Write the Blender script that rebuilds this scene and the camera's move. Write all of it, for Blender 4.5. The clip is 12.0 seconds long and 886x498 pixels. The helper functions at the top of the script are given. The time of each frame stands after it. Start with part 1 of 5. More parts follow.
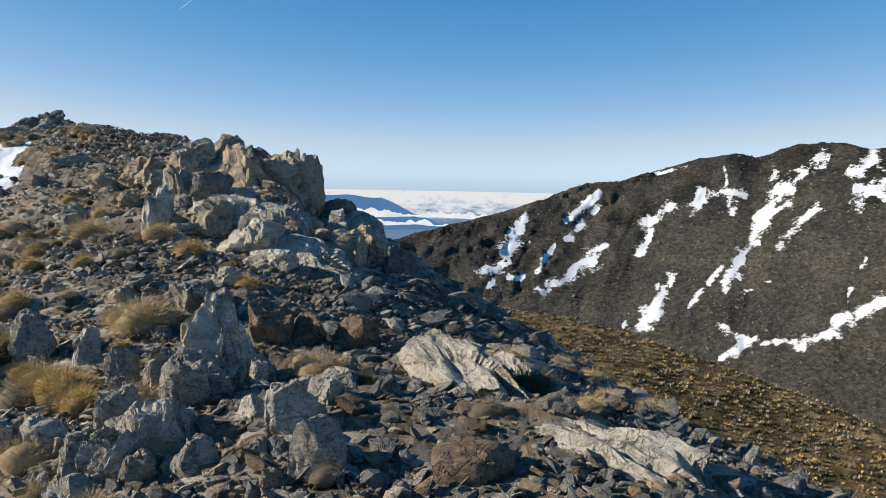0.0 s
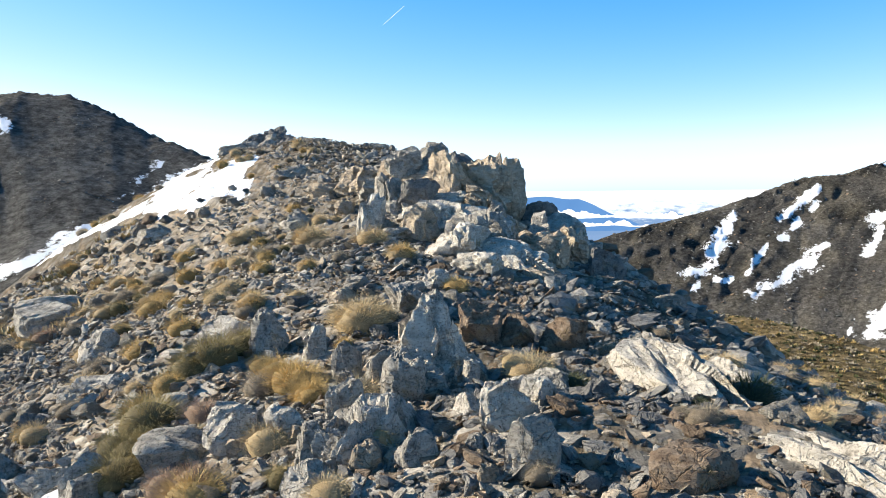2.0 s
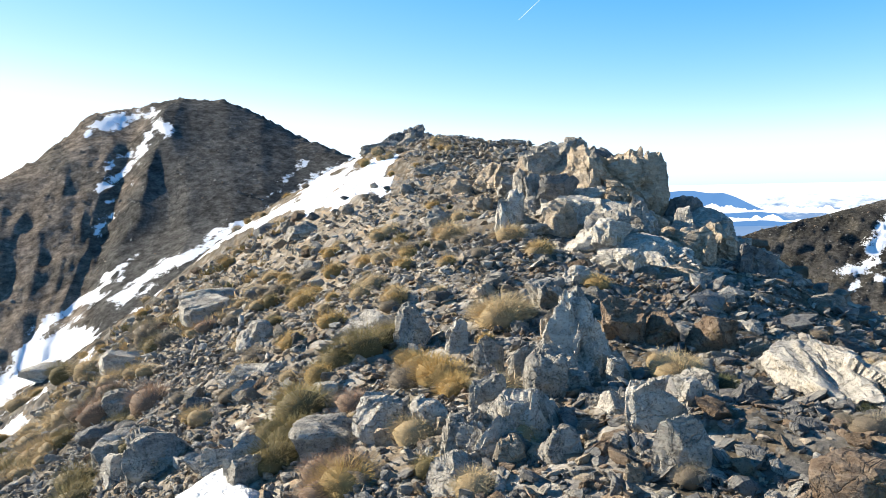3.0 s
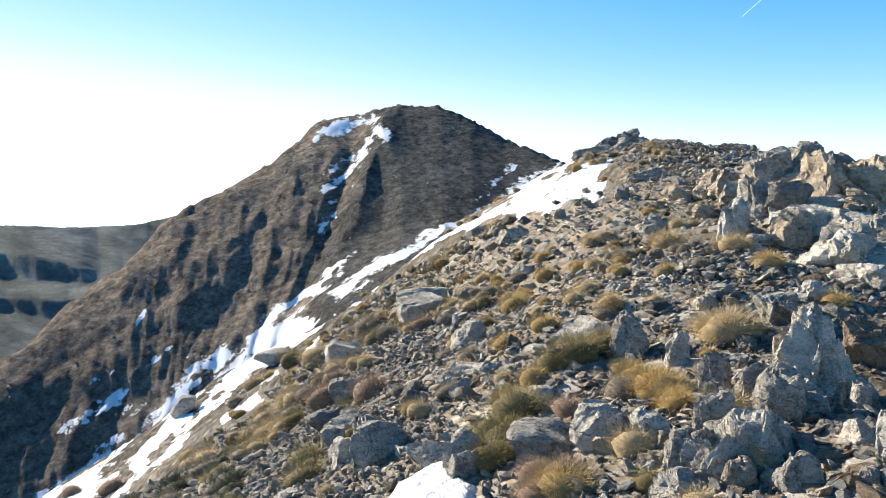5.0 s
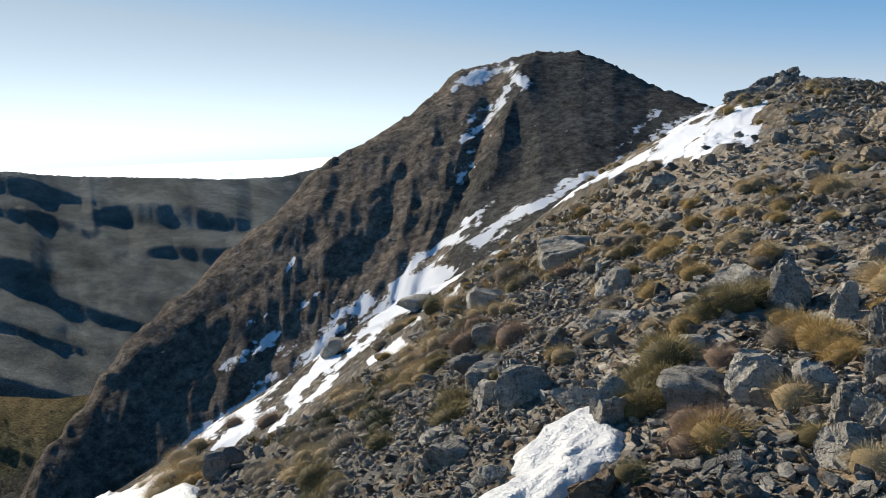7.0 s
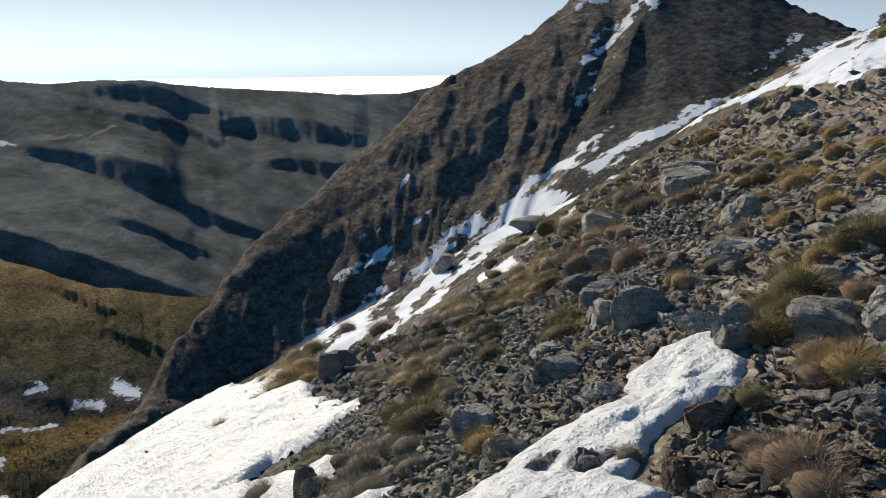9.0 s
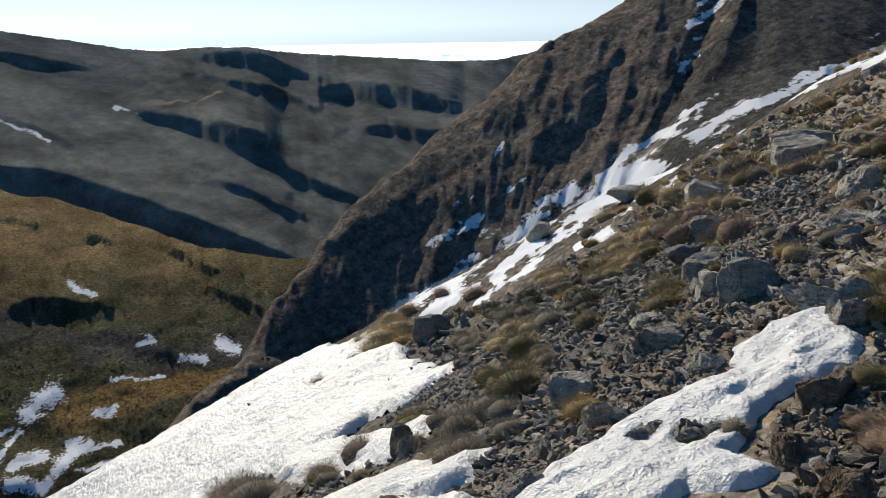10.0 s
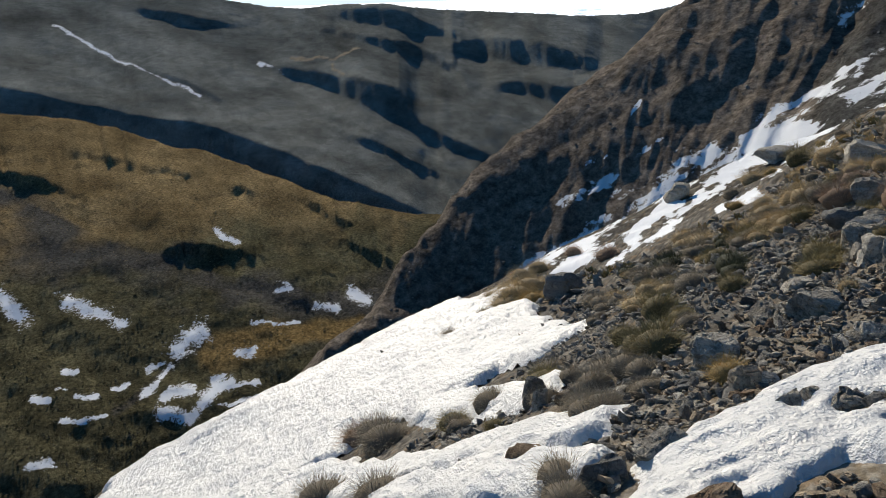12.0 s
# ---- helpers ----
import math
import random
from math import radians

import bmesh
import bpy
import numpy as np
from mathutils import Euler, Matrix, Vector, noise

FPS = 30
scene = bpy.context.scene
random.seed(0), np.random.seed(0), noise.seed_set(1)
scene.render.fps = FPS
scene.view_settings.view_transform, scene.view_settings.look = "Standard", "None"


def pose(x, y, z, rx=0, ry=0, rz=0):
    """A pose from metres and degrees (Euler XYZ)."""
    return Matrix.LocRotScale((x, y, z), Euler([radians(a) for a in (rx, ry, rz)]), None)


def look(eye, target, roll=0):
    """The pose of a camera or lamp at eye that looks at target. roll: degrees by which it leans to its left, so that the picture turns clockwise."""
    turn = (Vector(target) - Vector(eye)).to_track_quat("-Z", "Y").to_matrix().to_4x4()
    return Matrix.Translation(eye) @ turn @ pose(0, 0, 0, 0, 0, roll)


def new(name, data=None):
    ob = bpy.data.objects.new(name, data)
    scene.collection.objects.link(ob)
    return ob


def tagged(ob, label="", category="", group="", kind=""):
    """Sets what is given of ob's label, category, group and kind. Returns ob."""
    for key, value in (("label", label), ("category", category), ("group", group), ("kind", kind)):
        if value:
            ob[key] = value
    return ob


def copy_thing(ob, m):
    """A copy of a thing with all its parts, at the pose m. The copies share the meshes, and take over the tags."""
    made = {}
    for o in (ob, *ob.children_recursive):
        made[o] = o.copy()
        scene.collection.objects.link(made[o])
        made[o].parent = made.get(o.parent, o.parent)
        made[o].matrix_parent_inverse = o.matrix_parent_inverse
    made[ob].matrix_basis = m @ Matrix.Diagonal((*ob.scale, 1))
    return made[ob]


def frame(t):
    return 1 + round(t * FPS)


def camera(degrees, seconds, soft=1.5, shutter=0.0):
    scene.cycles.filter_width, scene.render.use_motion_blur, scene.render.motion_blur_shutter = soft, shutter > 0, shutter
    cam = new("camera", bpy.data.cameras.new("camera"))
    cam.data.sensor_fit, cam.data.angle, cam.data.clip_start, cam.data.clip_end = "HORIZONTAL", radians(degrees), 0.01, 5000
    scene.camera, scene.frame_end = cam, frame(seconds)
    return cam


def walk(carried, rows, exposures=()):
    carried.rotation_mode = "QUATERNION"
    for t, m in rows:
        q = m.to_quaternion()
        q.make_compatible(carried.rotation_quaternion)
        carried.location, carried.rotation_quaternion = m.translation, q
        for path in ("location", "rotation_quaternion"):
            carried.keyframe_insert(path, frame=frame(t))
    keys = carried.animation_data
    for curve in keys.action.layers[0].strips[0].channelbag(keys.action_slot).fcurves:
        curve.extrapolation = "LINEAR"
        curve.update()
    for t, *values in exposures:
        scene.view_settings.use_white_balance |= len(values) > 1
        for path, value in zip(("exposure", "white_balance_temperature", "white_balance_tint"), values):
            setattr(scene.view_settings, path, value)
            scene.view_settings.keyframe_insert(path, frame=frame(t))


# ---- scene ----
cam = camera(58.75, 12.0, soft=0.6)
PATH = [
    (0.0, 0.000, 0.000, 1.700, -0.00, -5.41, -1.10),
    (0.5, -0.011, 0.003, 1.693, 1.19, -6.11, -0.96),
    (1.0, -0.024, -0.006, 1.693, 4.20, -5.98, -0.61),
    (1.5, -0.053, -0.033, 1.696, 9.04, -6.00, 0.02),
    (2.0, -0.070, -0.061, 1.704, 14.18, -5.29, 0.78),
    (2.5, -0.084, -0.082, 1.710, 19.46, -5.09, 1.34),
    (3.0, -0.106, -0.112, 1.712, 23.95, -5.39, 1.59),
    (5.0, -0.194, -0.200, 1.723, 38.89, -4.75, 0.99),
    (5.5, -0.203, -0.221, 1.723, 41.80, -5.07, 1.05),
    (6.0, -0.212, -0.228, 1.720, 43.97, -5.59, 1.68),
    (6.5, -0.235, -0.231, 1.701, 46.68, -6.94, 1.93),
    (8.5, -0.301, -0.255, 1.622, 54.29, -11.74, 1.08),
    (9.0, -0.318, -0.282, 1.595, 57.30, -13.62, 0.50),
    (9.5, -0.330, -0.311, 1.580, 60.28, -15.25, 0.34),
    (10.0, -0.337, -0.351, 1.576, 64.14, -15.88, 0.87),
    (10.5, -0.350, -0.390, 1.564, 67.19, -16.33, 1.22),
    (11.0, -0.339, -0.406, 1.564, 69.29, -17.03, 1.46),
    (11.5, -0.338, -0.434, 1.552, 71.81, -17.77, 1.69),
    (12.0, -0.350, -0.466, 1.533, 73.60, -18.70, 1.75),
]
EXPOSURES = [(0.0, 0.42), (0.9, 0.6), (1.5, 1.05), (2.5, 1.3), (5.5, 1.25), (6.5, 0.62), (8.5, 0.06), (12.0, 0.04)]
walk(cam, [(t, pose(x, y, z, 90 + pitch, roll, yaw)) for t, x, y, z, yaw, pitch, roll in PATH], EXPOSURES)
EYE = 1.7  # height of the first eye over the spot where one stands

# ---- world and sun ----
SUN_BEARING, SUN_HEIGHT = -91.0, 23.0  # degrees, bearing from +y, clockwise positive
world = bpy.data.worlds.new("sky")
scene.world = world
world.use_nodes = True
wn = world.node_tree.nodes
sky = wn.new("ShaderNodeTexSky")
sky.sky_type = "NISHITA"
sky.sun_disc = False
sky.sun_elevation = radians(SUN_HEIGHT)
sky.sun_rotation = radians(SUN_BEARING)
sky.altitude = 2800
sky.air_density, sky.dust_density, sky.ozone_density = 1.0, 0.25, 2.2
# thin mountain air: deep blue where the sky is dim, white towards the horizon and the sun
split, join = wn.new("ShaderNodeSeparateColor"), wn.new("ShaderNodeCombineColor")
world.node_tree.links.new(sky.outputs[0], split.inputs[0])
level, tones, parts = wn.new("ShaderNodeMath"), wn.new("ShaderNodeValToRGB"), wn.new("ShaderNodeSeparateColor")
level.operation, level.inputs[1].default_value = "MULTIPLY", 0.09
world.node_tree.links.new(split.outputs[1], level.inputs[0])
world.node_tree.links.new(level.outputs[0], tones.inputs[0])
for k in range(2):
    tones.color_ramp.elements.new(0.5)
for stop, (place, red, blue_share) in zip(tones.color_ramp.elements, ((0.16, 0.14, 2.6), (0.28, 0.37, 1.86), (0.52, 0.78, 1.22), (1.0, 0.84, 1.08))):
    stop.position, stop.color = place, (red, 1.0, blue_share / 3, 1.0)
world.node_tree.links.new(tones.outputs[0], parts.inputs[0])
for channel, gain in ((0, 1.0), (1, 1.0), (2, 3.0)):
    lift, value = wn.new("ShaderNodeMath"), wn.new("ShaderNodeMath")
    lift.operation, lift.inputs[1].default_value, value.operation = "MULTIPLY", gain, "MULTIPLY"
    world.node_tree.links.new(parts.outputs[channel], lift.inputs[0])
    world.node_tree.links.new(lift.outputs[0], value.inputs[0])
    world.node_tree.links.new(split.outputs[1], value.inputs[1])
    world.node_tree.links.new(value.outputs[0], join.inputs[channel])
world.node_tree.links.new(join.outputs[0], wn["Background"].inputs[0])
wn["Background"].inputs[1].default_value = 0.084
sun_dir = Vector((math.sin(radians(SUN_BEARING)) * math.cos(radians(SUN_HEIGHT)), math.cos(radians(SUN_BEARING)) * math.cos(radians(SUN_HEIGHT)), math.sin(radians(SUN_HEIGHT))))
sun_lamp = bpy.data.lights.new("sun", "SUN")
sun_lamp.energy, sun_lamp.angle, sun_lamp.color = 5.0, radians(0.5), (1.0, 0.90, 0.74)
new("sun", sun_lamp).matrix_world = look((0, 0, 50), Vector((0, 0, 50)) - sun_dir)


# ---- materials ----
class Nodes:
    """Short hand for a node material."""
    def __init__(self, name, rough=0.9):
        self.mat = bpy.data.materials.new(name)
        self.mat.use_nodes = True
        self.tree = self.mat.node_tree
        self.bsdf = self.tree.nodes["Principled BSDF"]
        self.bsdf.inputs["Roughness"].default_value = rough
        self.bsdf.inputs["Specular IOR Level"].default_value = 0.25

    def put(self, socket, value):
        if hasattr(value, "is_linked"):
            self.tree.links.new(value, socket)
        elif isinstance(value, (tuple, list)) and len(value) == 3 and socket.type == "RGBA":
            socket.default_value = (*value, 1)
        else:
            socket.default_value = value

    def coord(self):
        return self.tree.nodes.new("ShaderNodeTexCoord").outputs["Object"]

    def noise(self, scale, detail=4, rough=0.6, vec=None, distort=0.0):
        n = self.tree.nodes.new("ShaderNodeTexNoise")
        n.inputs["Scale"].default_value, n.inputs["Detail"].default_value = scale, detail
        n.inputs["Roughness"].default_value, n.inputs["Distortion"].default_value = rough, distort
        self.put(n.inputs["Vector"], vec if vec is not None else self.coord())
        return n.outputs["Fac"]

    def voronoi(self, scale, feature="DISTANCE_TO_EDGE", vec=None, out="Distance"):
        n = self.tree.nodes.new("ShaderNodeTexVoronoi")
        n.feature = feature
        n.inputs["Scale"].default_value = scale
        self.put(n.inputs["Vector"], vec if vec is not None else self.coord())
        return n.outputs[out]

    def attr(self, name, out="Fac"):
        n = self.tree.nodes.new("ShaderNodeAttribute")
        n.attribute_name = name
        return n.outputs[out]

    def math(self, op, a, b=0.0, clamp=False):
        n = self.tree.nodes.new("ShaderNodeMath")
        n.operation, n.use_clamp = op, clamp
        self.put(n.inputs[0], a), self.put(n.inputs[1], b)
        return n.outputs[0]

    def ramp(self, fac, stops):
        n = self.tree.nodes.new("ShaderNodeValToRGB")
        while len(n.color_ramp.elements) < len(stops):
            n.color_ramp.elements.new(0.5)
        for e, (p, c) in zip(n.color_ramp.elements, stops):
            e.position, e.color = p, (*c, 1) if isinstance(c, tuple) else (c, c, c, 1)
        self.put(n.inputs[0], fac)
        return n.outputs[0]

    def mix(self, fac, a, b, blend="MIX"):
        n = self.tree.nodes.new("ShaderNodeMix")
        n.data_type, n.blend_type = "RGBA", blend
        self.put(n.inputs[0], fac), self.put(n.inputs[6], a), self.put(n.inputs[7], b)
        return n.outputs[2]

    def scaled(self, vec, sx, sy, sz, rot=(0, 0, 0)):
        n = self.tree.nodes.new("ShaderNodeMapping")
        n.inputs["Scale"].default_value, n.inputs["Rotation"].default_value = (sx, sy, sz), [radians(a) for a in rot]
        self.put(n.inputs["Vector"], vec)
        return n.outputs[0]

    def bump(self, height, strength=1.0, distance=0.02):
        n = self.tree.nodes.new("ShaderNodeBump")
        self.put(n.inputs["Strength"], strength), self.put(n.inputs["Distance"], distance), self.put(n.inputs["Height"], height)
        self.put(self.bsdf.inputs["Normal"], n.outputs[0])

    def color(self, c, rough=None):
        self.put(self.bsdf.inputs["Base Color"], c)
        if rough is not None:
            self.put(self.bsdf.inputs["Roughness"], rough)
        return self.mat

    def random(self):
        return self.tree.nodes.new("ShaderNodeObjectInfo").outputs["Random"]


def rock_material(name, dark, mid, light, lichen=(0.30, 0.22, 0.09)):
    m = Nodes(name, 0.92)
    m.put(m.bsdf.inputs["Specular IOR Level"], 0.08)
    big = m.noise(1.6, 5, 0.65)
    grain = m.noise(22, 8, 0.75)
    c = m.ramp(m.mix(0.45, big, grain), [(0.30, dark), (0.47, mid), (0.66, light)])
    streak = m.noise(5.0, 6, 0.7, m.scaled(m.coord(), 1.0, 0.35, 4.0, (25, 15, 0)))
    c = m.mix(m.ramp(streak, [(0.42, 0.0), (0.62, 0.75)]), c, light)
    c = m.mix(m.ramp(m.noise(4.0, 6, 0.7), [(0.57, 0.0), (0.68, 0.7)]), c, lichen)
    pits = m.noise(60, 5, 0.8)
    lines = 0.0
    for scale, width in ((1.7, 0.010), (4.5, 0.014)):
        off = m.math("ABSOLUTE", m.math("SUBTRACT", m.noise(scale, 5, 0.55, m.scaled(m.coord(), 1.0, 1.0, 0.6, (15, 25, 40)), 0.6), 0.5))
        lines = m.math("ADD", m.ramp(off, [(0.0, 1.0), (width, 0.0)]), lines, True)
    c = m.mix(m.math("MULTIPLY", lines, 0.18), c, (dark[0] * 0.5, dark[1] * 0.5, dark[2] * 0.5))
    c = m.mix(m.ramp(m.noise(9.0, 7, 0.75), [(0.34, 0.85), (0.44, 0.0)]), c, dark)
    c = m.mix(m.ramp(pits, [(0.38, 0.8), (0.46, 0.0)]), c, dark)
    c = m.mix(m.ramp(m.noise(34, 6, 0.8), [(0.56, 0.0), (0.62, 0.55)]), c, light)
    c = m.mix(0.5, c, m.ramp(m.random(), [(0.0, 0.66), (1.0, 1.0)]), "MULTIPLY")
    facet = m.voronoi(7.0, "F1", m.scaled(m.coord(), 1.0, 1.3, 0.7, (30, 20, 10)))
    h = m.math("ADD", m.math("MULTIPLY", m.mix(0.5, m.noise(7, 8, 0.7), streak), 1.0), m.math("MULTIPLY", facet, 0.5))
    m.bump(m.math("SUBTRACT", m.math("ADD", h, m.math("MULTIPLY", pits, 0.25)), m.math("MULTIPLY", lines, 0.25)), 1.0, 0.07)
    return m.color(c)


ROCK = {
    "g": rock_material("grey_rock", (0.088, 0.080, 0.070), (0.34, 0.31, 0.265), (0.56, 0.52, 0.44)),
    "w": rock_material("pale_rock", (0.15, 0.135, 0.115), (0.49, 0.445, 0.375), (0.70, 0.65, 0.56)),
    "t": rock_material("tan_rock", (0.19, 0.15, 0.105), (0.44, 0.355, 0.255), (0.60, 0.50, 0.38)),
    "d": rock_material("dark_rock", (0.08, 0.078, 0.075), (0.19, 0.185, 0.175), (0.31, 0.295, 0.265)),
    "b": rock_material("rusty_rock", (0.09, 0.06, 0.045), (0.23, 0.16, 0.105), (0.34, 0.27, 0.20)),
}


def grass_material(name, root, tip):
    m = Nodes(name, 0.8)
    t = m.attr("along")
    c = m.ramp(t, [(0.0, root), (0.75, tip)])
    c = m.mix(0.6, c, m.ramp(m.noise(14, 3), [(0.3, 0.55), (0.7, 1.0)]), "MULTIPLY")
    c = m.mix(0.5, c, m.ramp(m.random(), [(0.0, 0.6), (1.0, 1.0)]), "MULTIPLY")
    m.put(m.bsdf.inputs["Transmission Weight"], 0.0)
    m.put(m.bsdf.inputs["Subsurface Weight"], 0.0)
    return m.color(c)


GRASS = {
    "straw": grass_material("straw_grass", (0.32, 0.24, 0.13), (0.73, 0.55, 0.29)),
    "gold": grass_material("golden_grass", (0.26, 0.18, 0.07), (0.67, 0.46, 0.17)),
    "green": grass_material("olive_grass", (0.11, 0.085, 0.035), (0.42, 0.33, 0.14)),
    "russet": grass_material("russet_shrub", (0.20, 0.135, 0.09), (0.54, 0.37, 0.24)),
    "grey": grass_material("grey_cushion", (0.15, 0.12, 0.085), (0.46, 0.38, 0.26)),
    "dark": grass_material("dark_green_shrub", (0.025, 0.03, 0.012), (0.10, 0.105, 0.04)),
}


def snow_material(name):
    m = Nodes(name, 0.45)
    c = m.ramp(m.noise(1.2, 5), [(0.3, (0.62, 0.62, 0.62)), (0.7, (0.73, 0.73, 0.725))])
    dust = m.ramp(m.noise(5, 8, 0.75), [(0.62, 0.0), (0.80, 0.5)])
    c = m.mix(dust, c, (0.42, 0.36, 0.29))
    cup = m.voronoi(6.5, "SMOOTH_F1", m.scaled(m.coord(), 1.0, 1.5, 1.0, (0, 0, 25)))
    m.bump(m.math("ADD", m.math("MULTIPLY", cup, 0.35), m.mix(0.3, m.noise(7, 3, 0.5, m.scaled(m.coord(), 1, 1.8, 1)), m.noise(40, 4))), 1.0, 0.08)
    m.put(m.bsdf.inputs["Subsurface Weight"], 0.0)
    m.put(m.bsdf.inputs["Specular IOR Level"], 0.5)
    return m.color(c)


SNOW = snow_material("old_snow")


def ground_material():
    m = Nodes("mountain_ground", 1.0)
    m.put(m.bsdf.inputs["Specular IOR Level"], 0.0)
    far = m.attr("far")
    base = m.attr("tint", "Color")
    fine = m.mix(0.5, m.noise(9, 8, 0.75), m.noise(45, 6, 0.7))
    coarse = m.mix(0.75, m.noise(0.05, 10, 0.78), m.noise(0.55, 9, 0.82))
    v = m.mix(far, m.ramp(fine, [(0.32, 0.45), (0.68, 1.5)]), m.ramp(coarse, [(0.40, 0.35), (0.50, 0.9), (0.60, 1.75)]))
    c = m.mix(1.0, base, v, "MULTIPLY")
    edge = m.math("ADD", m.attr("snow"), m.math("MULTIPLY", m.math("SUBTRACT", m.mix(0.6, m.noise(0.12, 9, 0.72), m.noise(0.6, 8, 0.8)), 0.5), 7.5))
    cover = m.math("MULTIPLY", m.math("SUBTRACT", edge, 0.15), 9.0, True)
    c = m.mix(cover, c, (0.84, 0.86, 0.89))
    height = m.mix(far, m.math("MULTIPLY", fine, 0.035), m.math("MULTIPLY", m.mix(0.8, m.noise(0.18, 8, 0.75), m.noise(0.9, 8, 0.8)), 2.2))
    m.bump(m.math("MULTIPLY", height, m.math("SUBTRACT", 1.0, m.math("MULTIPLY", cover, 0.8))), 1.0, 1.0)
    return m.color(c)


GROUND = ground_material()


# ---- smooth noise in the plan ----
def lattice(ix, iy, seed):
    n = (ix * 374761393 + iy * 668265263 + seed * 974634777) & 0x7FFFFFFF
    n = ((n ^ (n >> 13)) * 1274126177) & 0x7FFFFFFF
    return ((n ^ (n >> 16)) & 0xFFFF) / 65535.0


def value_noise(x, y, seed):
    ix, iy = np.floor(x).astype(np.int64), np.floor(y).astype(np.int64)
    fx, fy = x - ix, y - iy
    fx, fy = fx * fx * (3 - 2 * fx), fy * fy * (3 - 2 * fy)
    a, b = lattice(ix, iy, seed), lattice(ix + 1, iy, seed)
    c, d = lattice(ix, iy + 1, seed), lattice(ix + 1, iy + 1, seed)
    return (a + (b - a) * fx) * (1 - fy) + (c + (d - c) * fx) * fy


def fbm(x, y, size, octaves, seed, ridged=False):
    """Fractal noise about 0, or ridges between 0 and 1."""
    x, y = np.asarray(x, float), np.asarray(y, float)
    total, amp, norm = 0.0, 1.0, 0.0
    for k in range(octaves):
        n = value_noise(x / size * 2 ** k + 17.3 * k, y / size * 2 ** k - 9.1 * k, seed + k)
        total = total + amp * ((1 - abs(2 * n - 1)) if ridged else (n - 0.5))
        norm, amp = norm + amp, amp * 0.52
    return total / norm


def stones(x, y, cell, share, seed):
    """Angular stones lying in a jittered lattice: their height over the soil in cells, and a random shade for each."""
    ix, iy = np.floor(x / cell).astype(np.int64), np.floor(y / cell).astype(np.int64)
    best, shade = np.zeros_like(x), np.zeros_like(x)
    for dx in (-1, 0, 1):
        for dy in (-1, 0, 1):
            jx, jy = ix + dx, iy + dy
            cx, cy = (jx + 0.15 + 0.7 * lattice(jx, jy, seed)) * cell, (jy + 0.15 + 0.7 * lattice(jx, jy, seed + 1)) * cell
            turn, size, there = lattice(jx, jy, seed + 2) * 3.14, lattice(jx, jy, seed + 3), lattice(jx, jy, seed + 4)
            px, py = (x - cx) * np.cos(turn) + (y - cy) * np.sin(turn), -(x - cx) * np.sin(turn) + (y - cy) * np.cos(turn)
            rad = cell * (0.25 + 0.42 * size)
            d = np.maximum(abs(px) * 0.75 + abs(py) * 0.55, np.maximum(abs(px), abs(py) * 1.35)) / rad
            top = rad * (0.55 + 0.25 * px / rad * (lattice(jx, jy, seed + 5) - 0.5) * 4)
            h = np.where(there < share, np.minimum(top, (1 - d) * rad * 2.2), 0)
            better = h > best
            best = np.where(better, h, best)
            shade = np.where(better, lattice(jx, jy, seed + 6), shade)
    return best, shade


# ---- the lie of the land ----
def ridge_axes(x, y):
    """Metres along the ridge that one stands on, and across it (right is positive)."""
    return -0.454 * x + 0.891 * y, 0.891 * x + 0.454 * y


def near_ground(x, y):
    """The smooth ridge with its two flanks."""
    s, u = ridge_axes(x, y)
    edge = np.maximum(5.5 + 0.22 * (s - 6), 4.8)
    a, b = np.clip(s, -2, 25) / 10, np.clip(u, -13, edge) / 10
    z = -1.766 + 2.905 * b - 6.217 * b * b - 2.392 * b ** 3 - 0.021 * a - 0.873 * a * b + 0.651 * a * b * b + 0.692 * a * a + 0.441 * a * a * b - 0.112 * a ** 3
    z = z - 0.66 * np.maximum(-13 - u, 0) - 0.3 * np.maximum(-20 - u, 0) - 0.8 * np.maximum(u - edge, 0) - 0.22 * np.maximum(s - 30, 0)
    z = z + 0.125 * np.clip(-8 - u, 0, 14) * np.clip((20 - s) / 12, 0, 1)
    z = z + 0.55 * np.exp(-((s - 25) ** 2 / 40 + (u + 5) ** 2 / 10))
    z = z + 0.30 * np.exp(-((s - 12) ** 2 / 60 + (u - edge) ** 2 / 4))
    z = z + 0.55 * np.exp(-((s - 27) ** 2 + (u - 0.3) ** 2) / 9) - 0.035 * np.clip(s - 14, 0, 14) * np.clip((u + 1) / 3, 0, 1)
    z = z + 0.35 * np.exp(-((s - 14.5) ** 2 / 4 + (u - 3.2) ** 2 / 2.0)) - 0.25 * np.clip(u - 2.6, 0, 2.5) * np.clip((10 - s) / 3, 0, 1) * 0.35
    return z + EYE


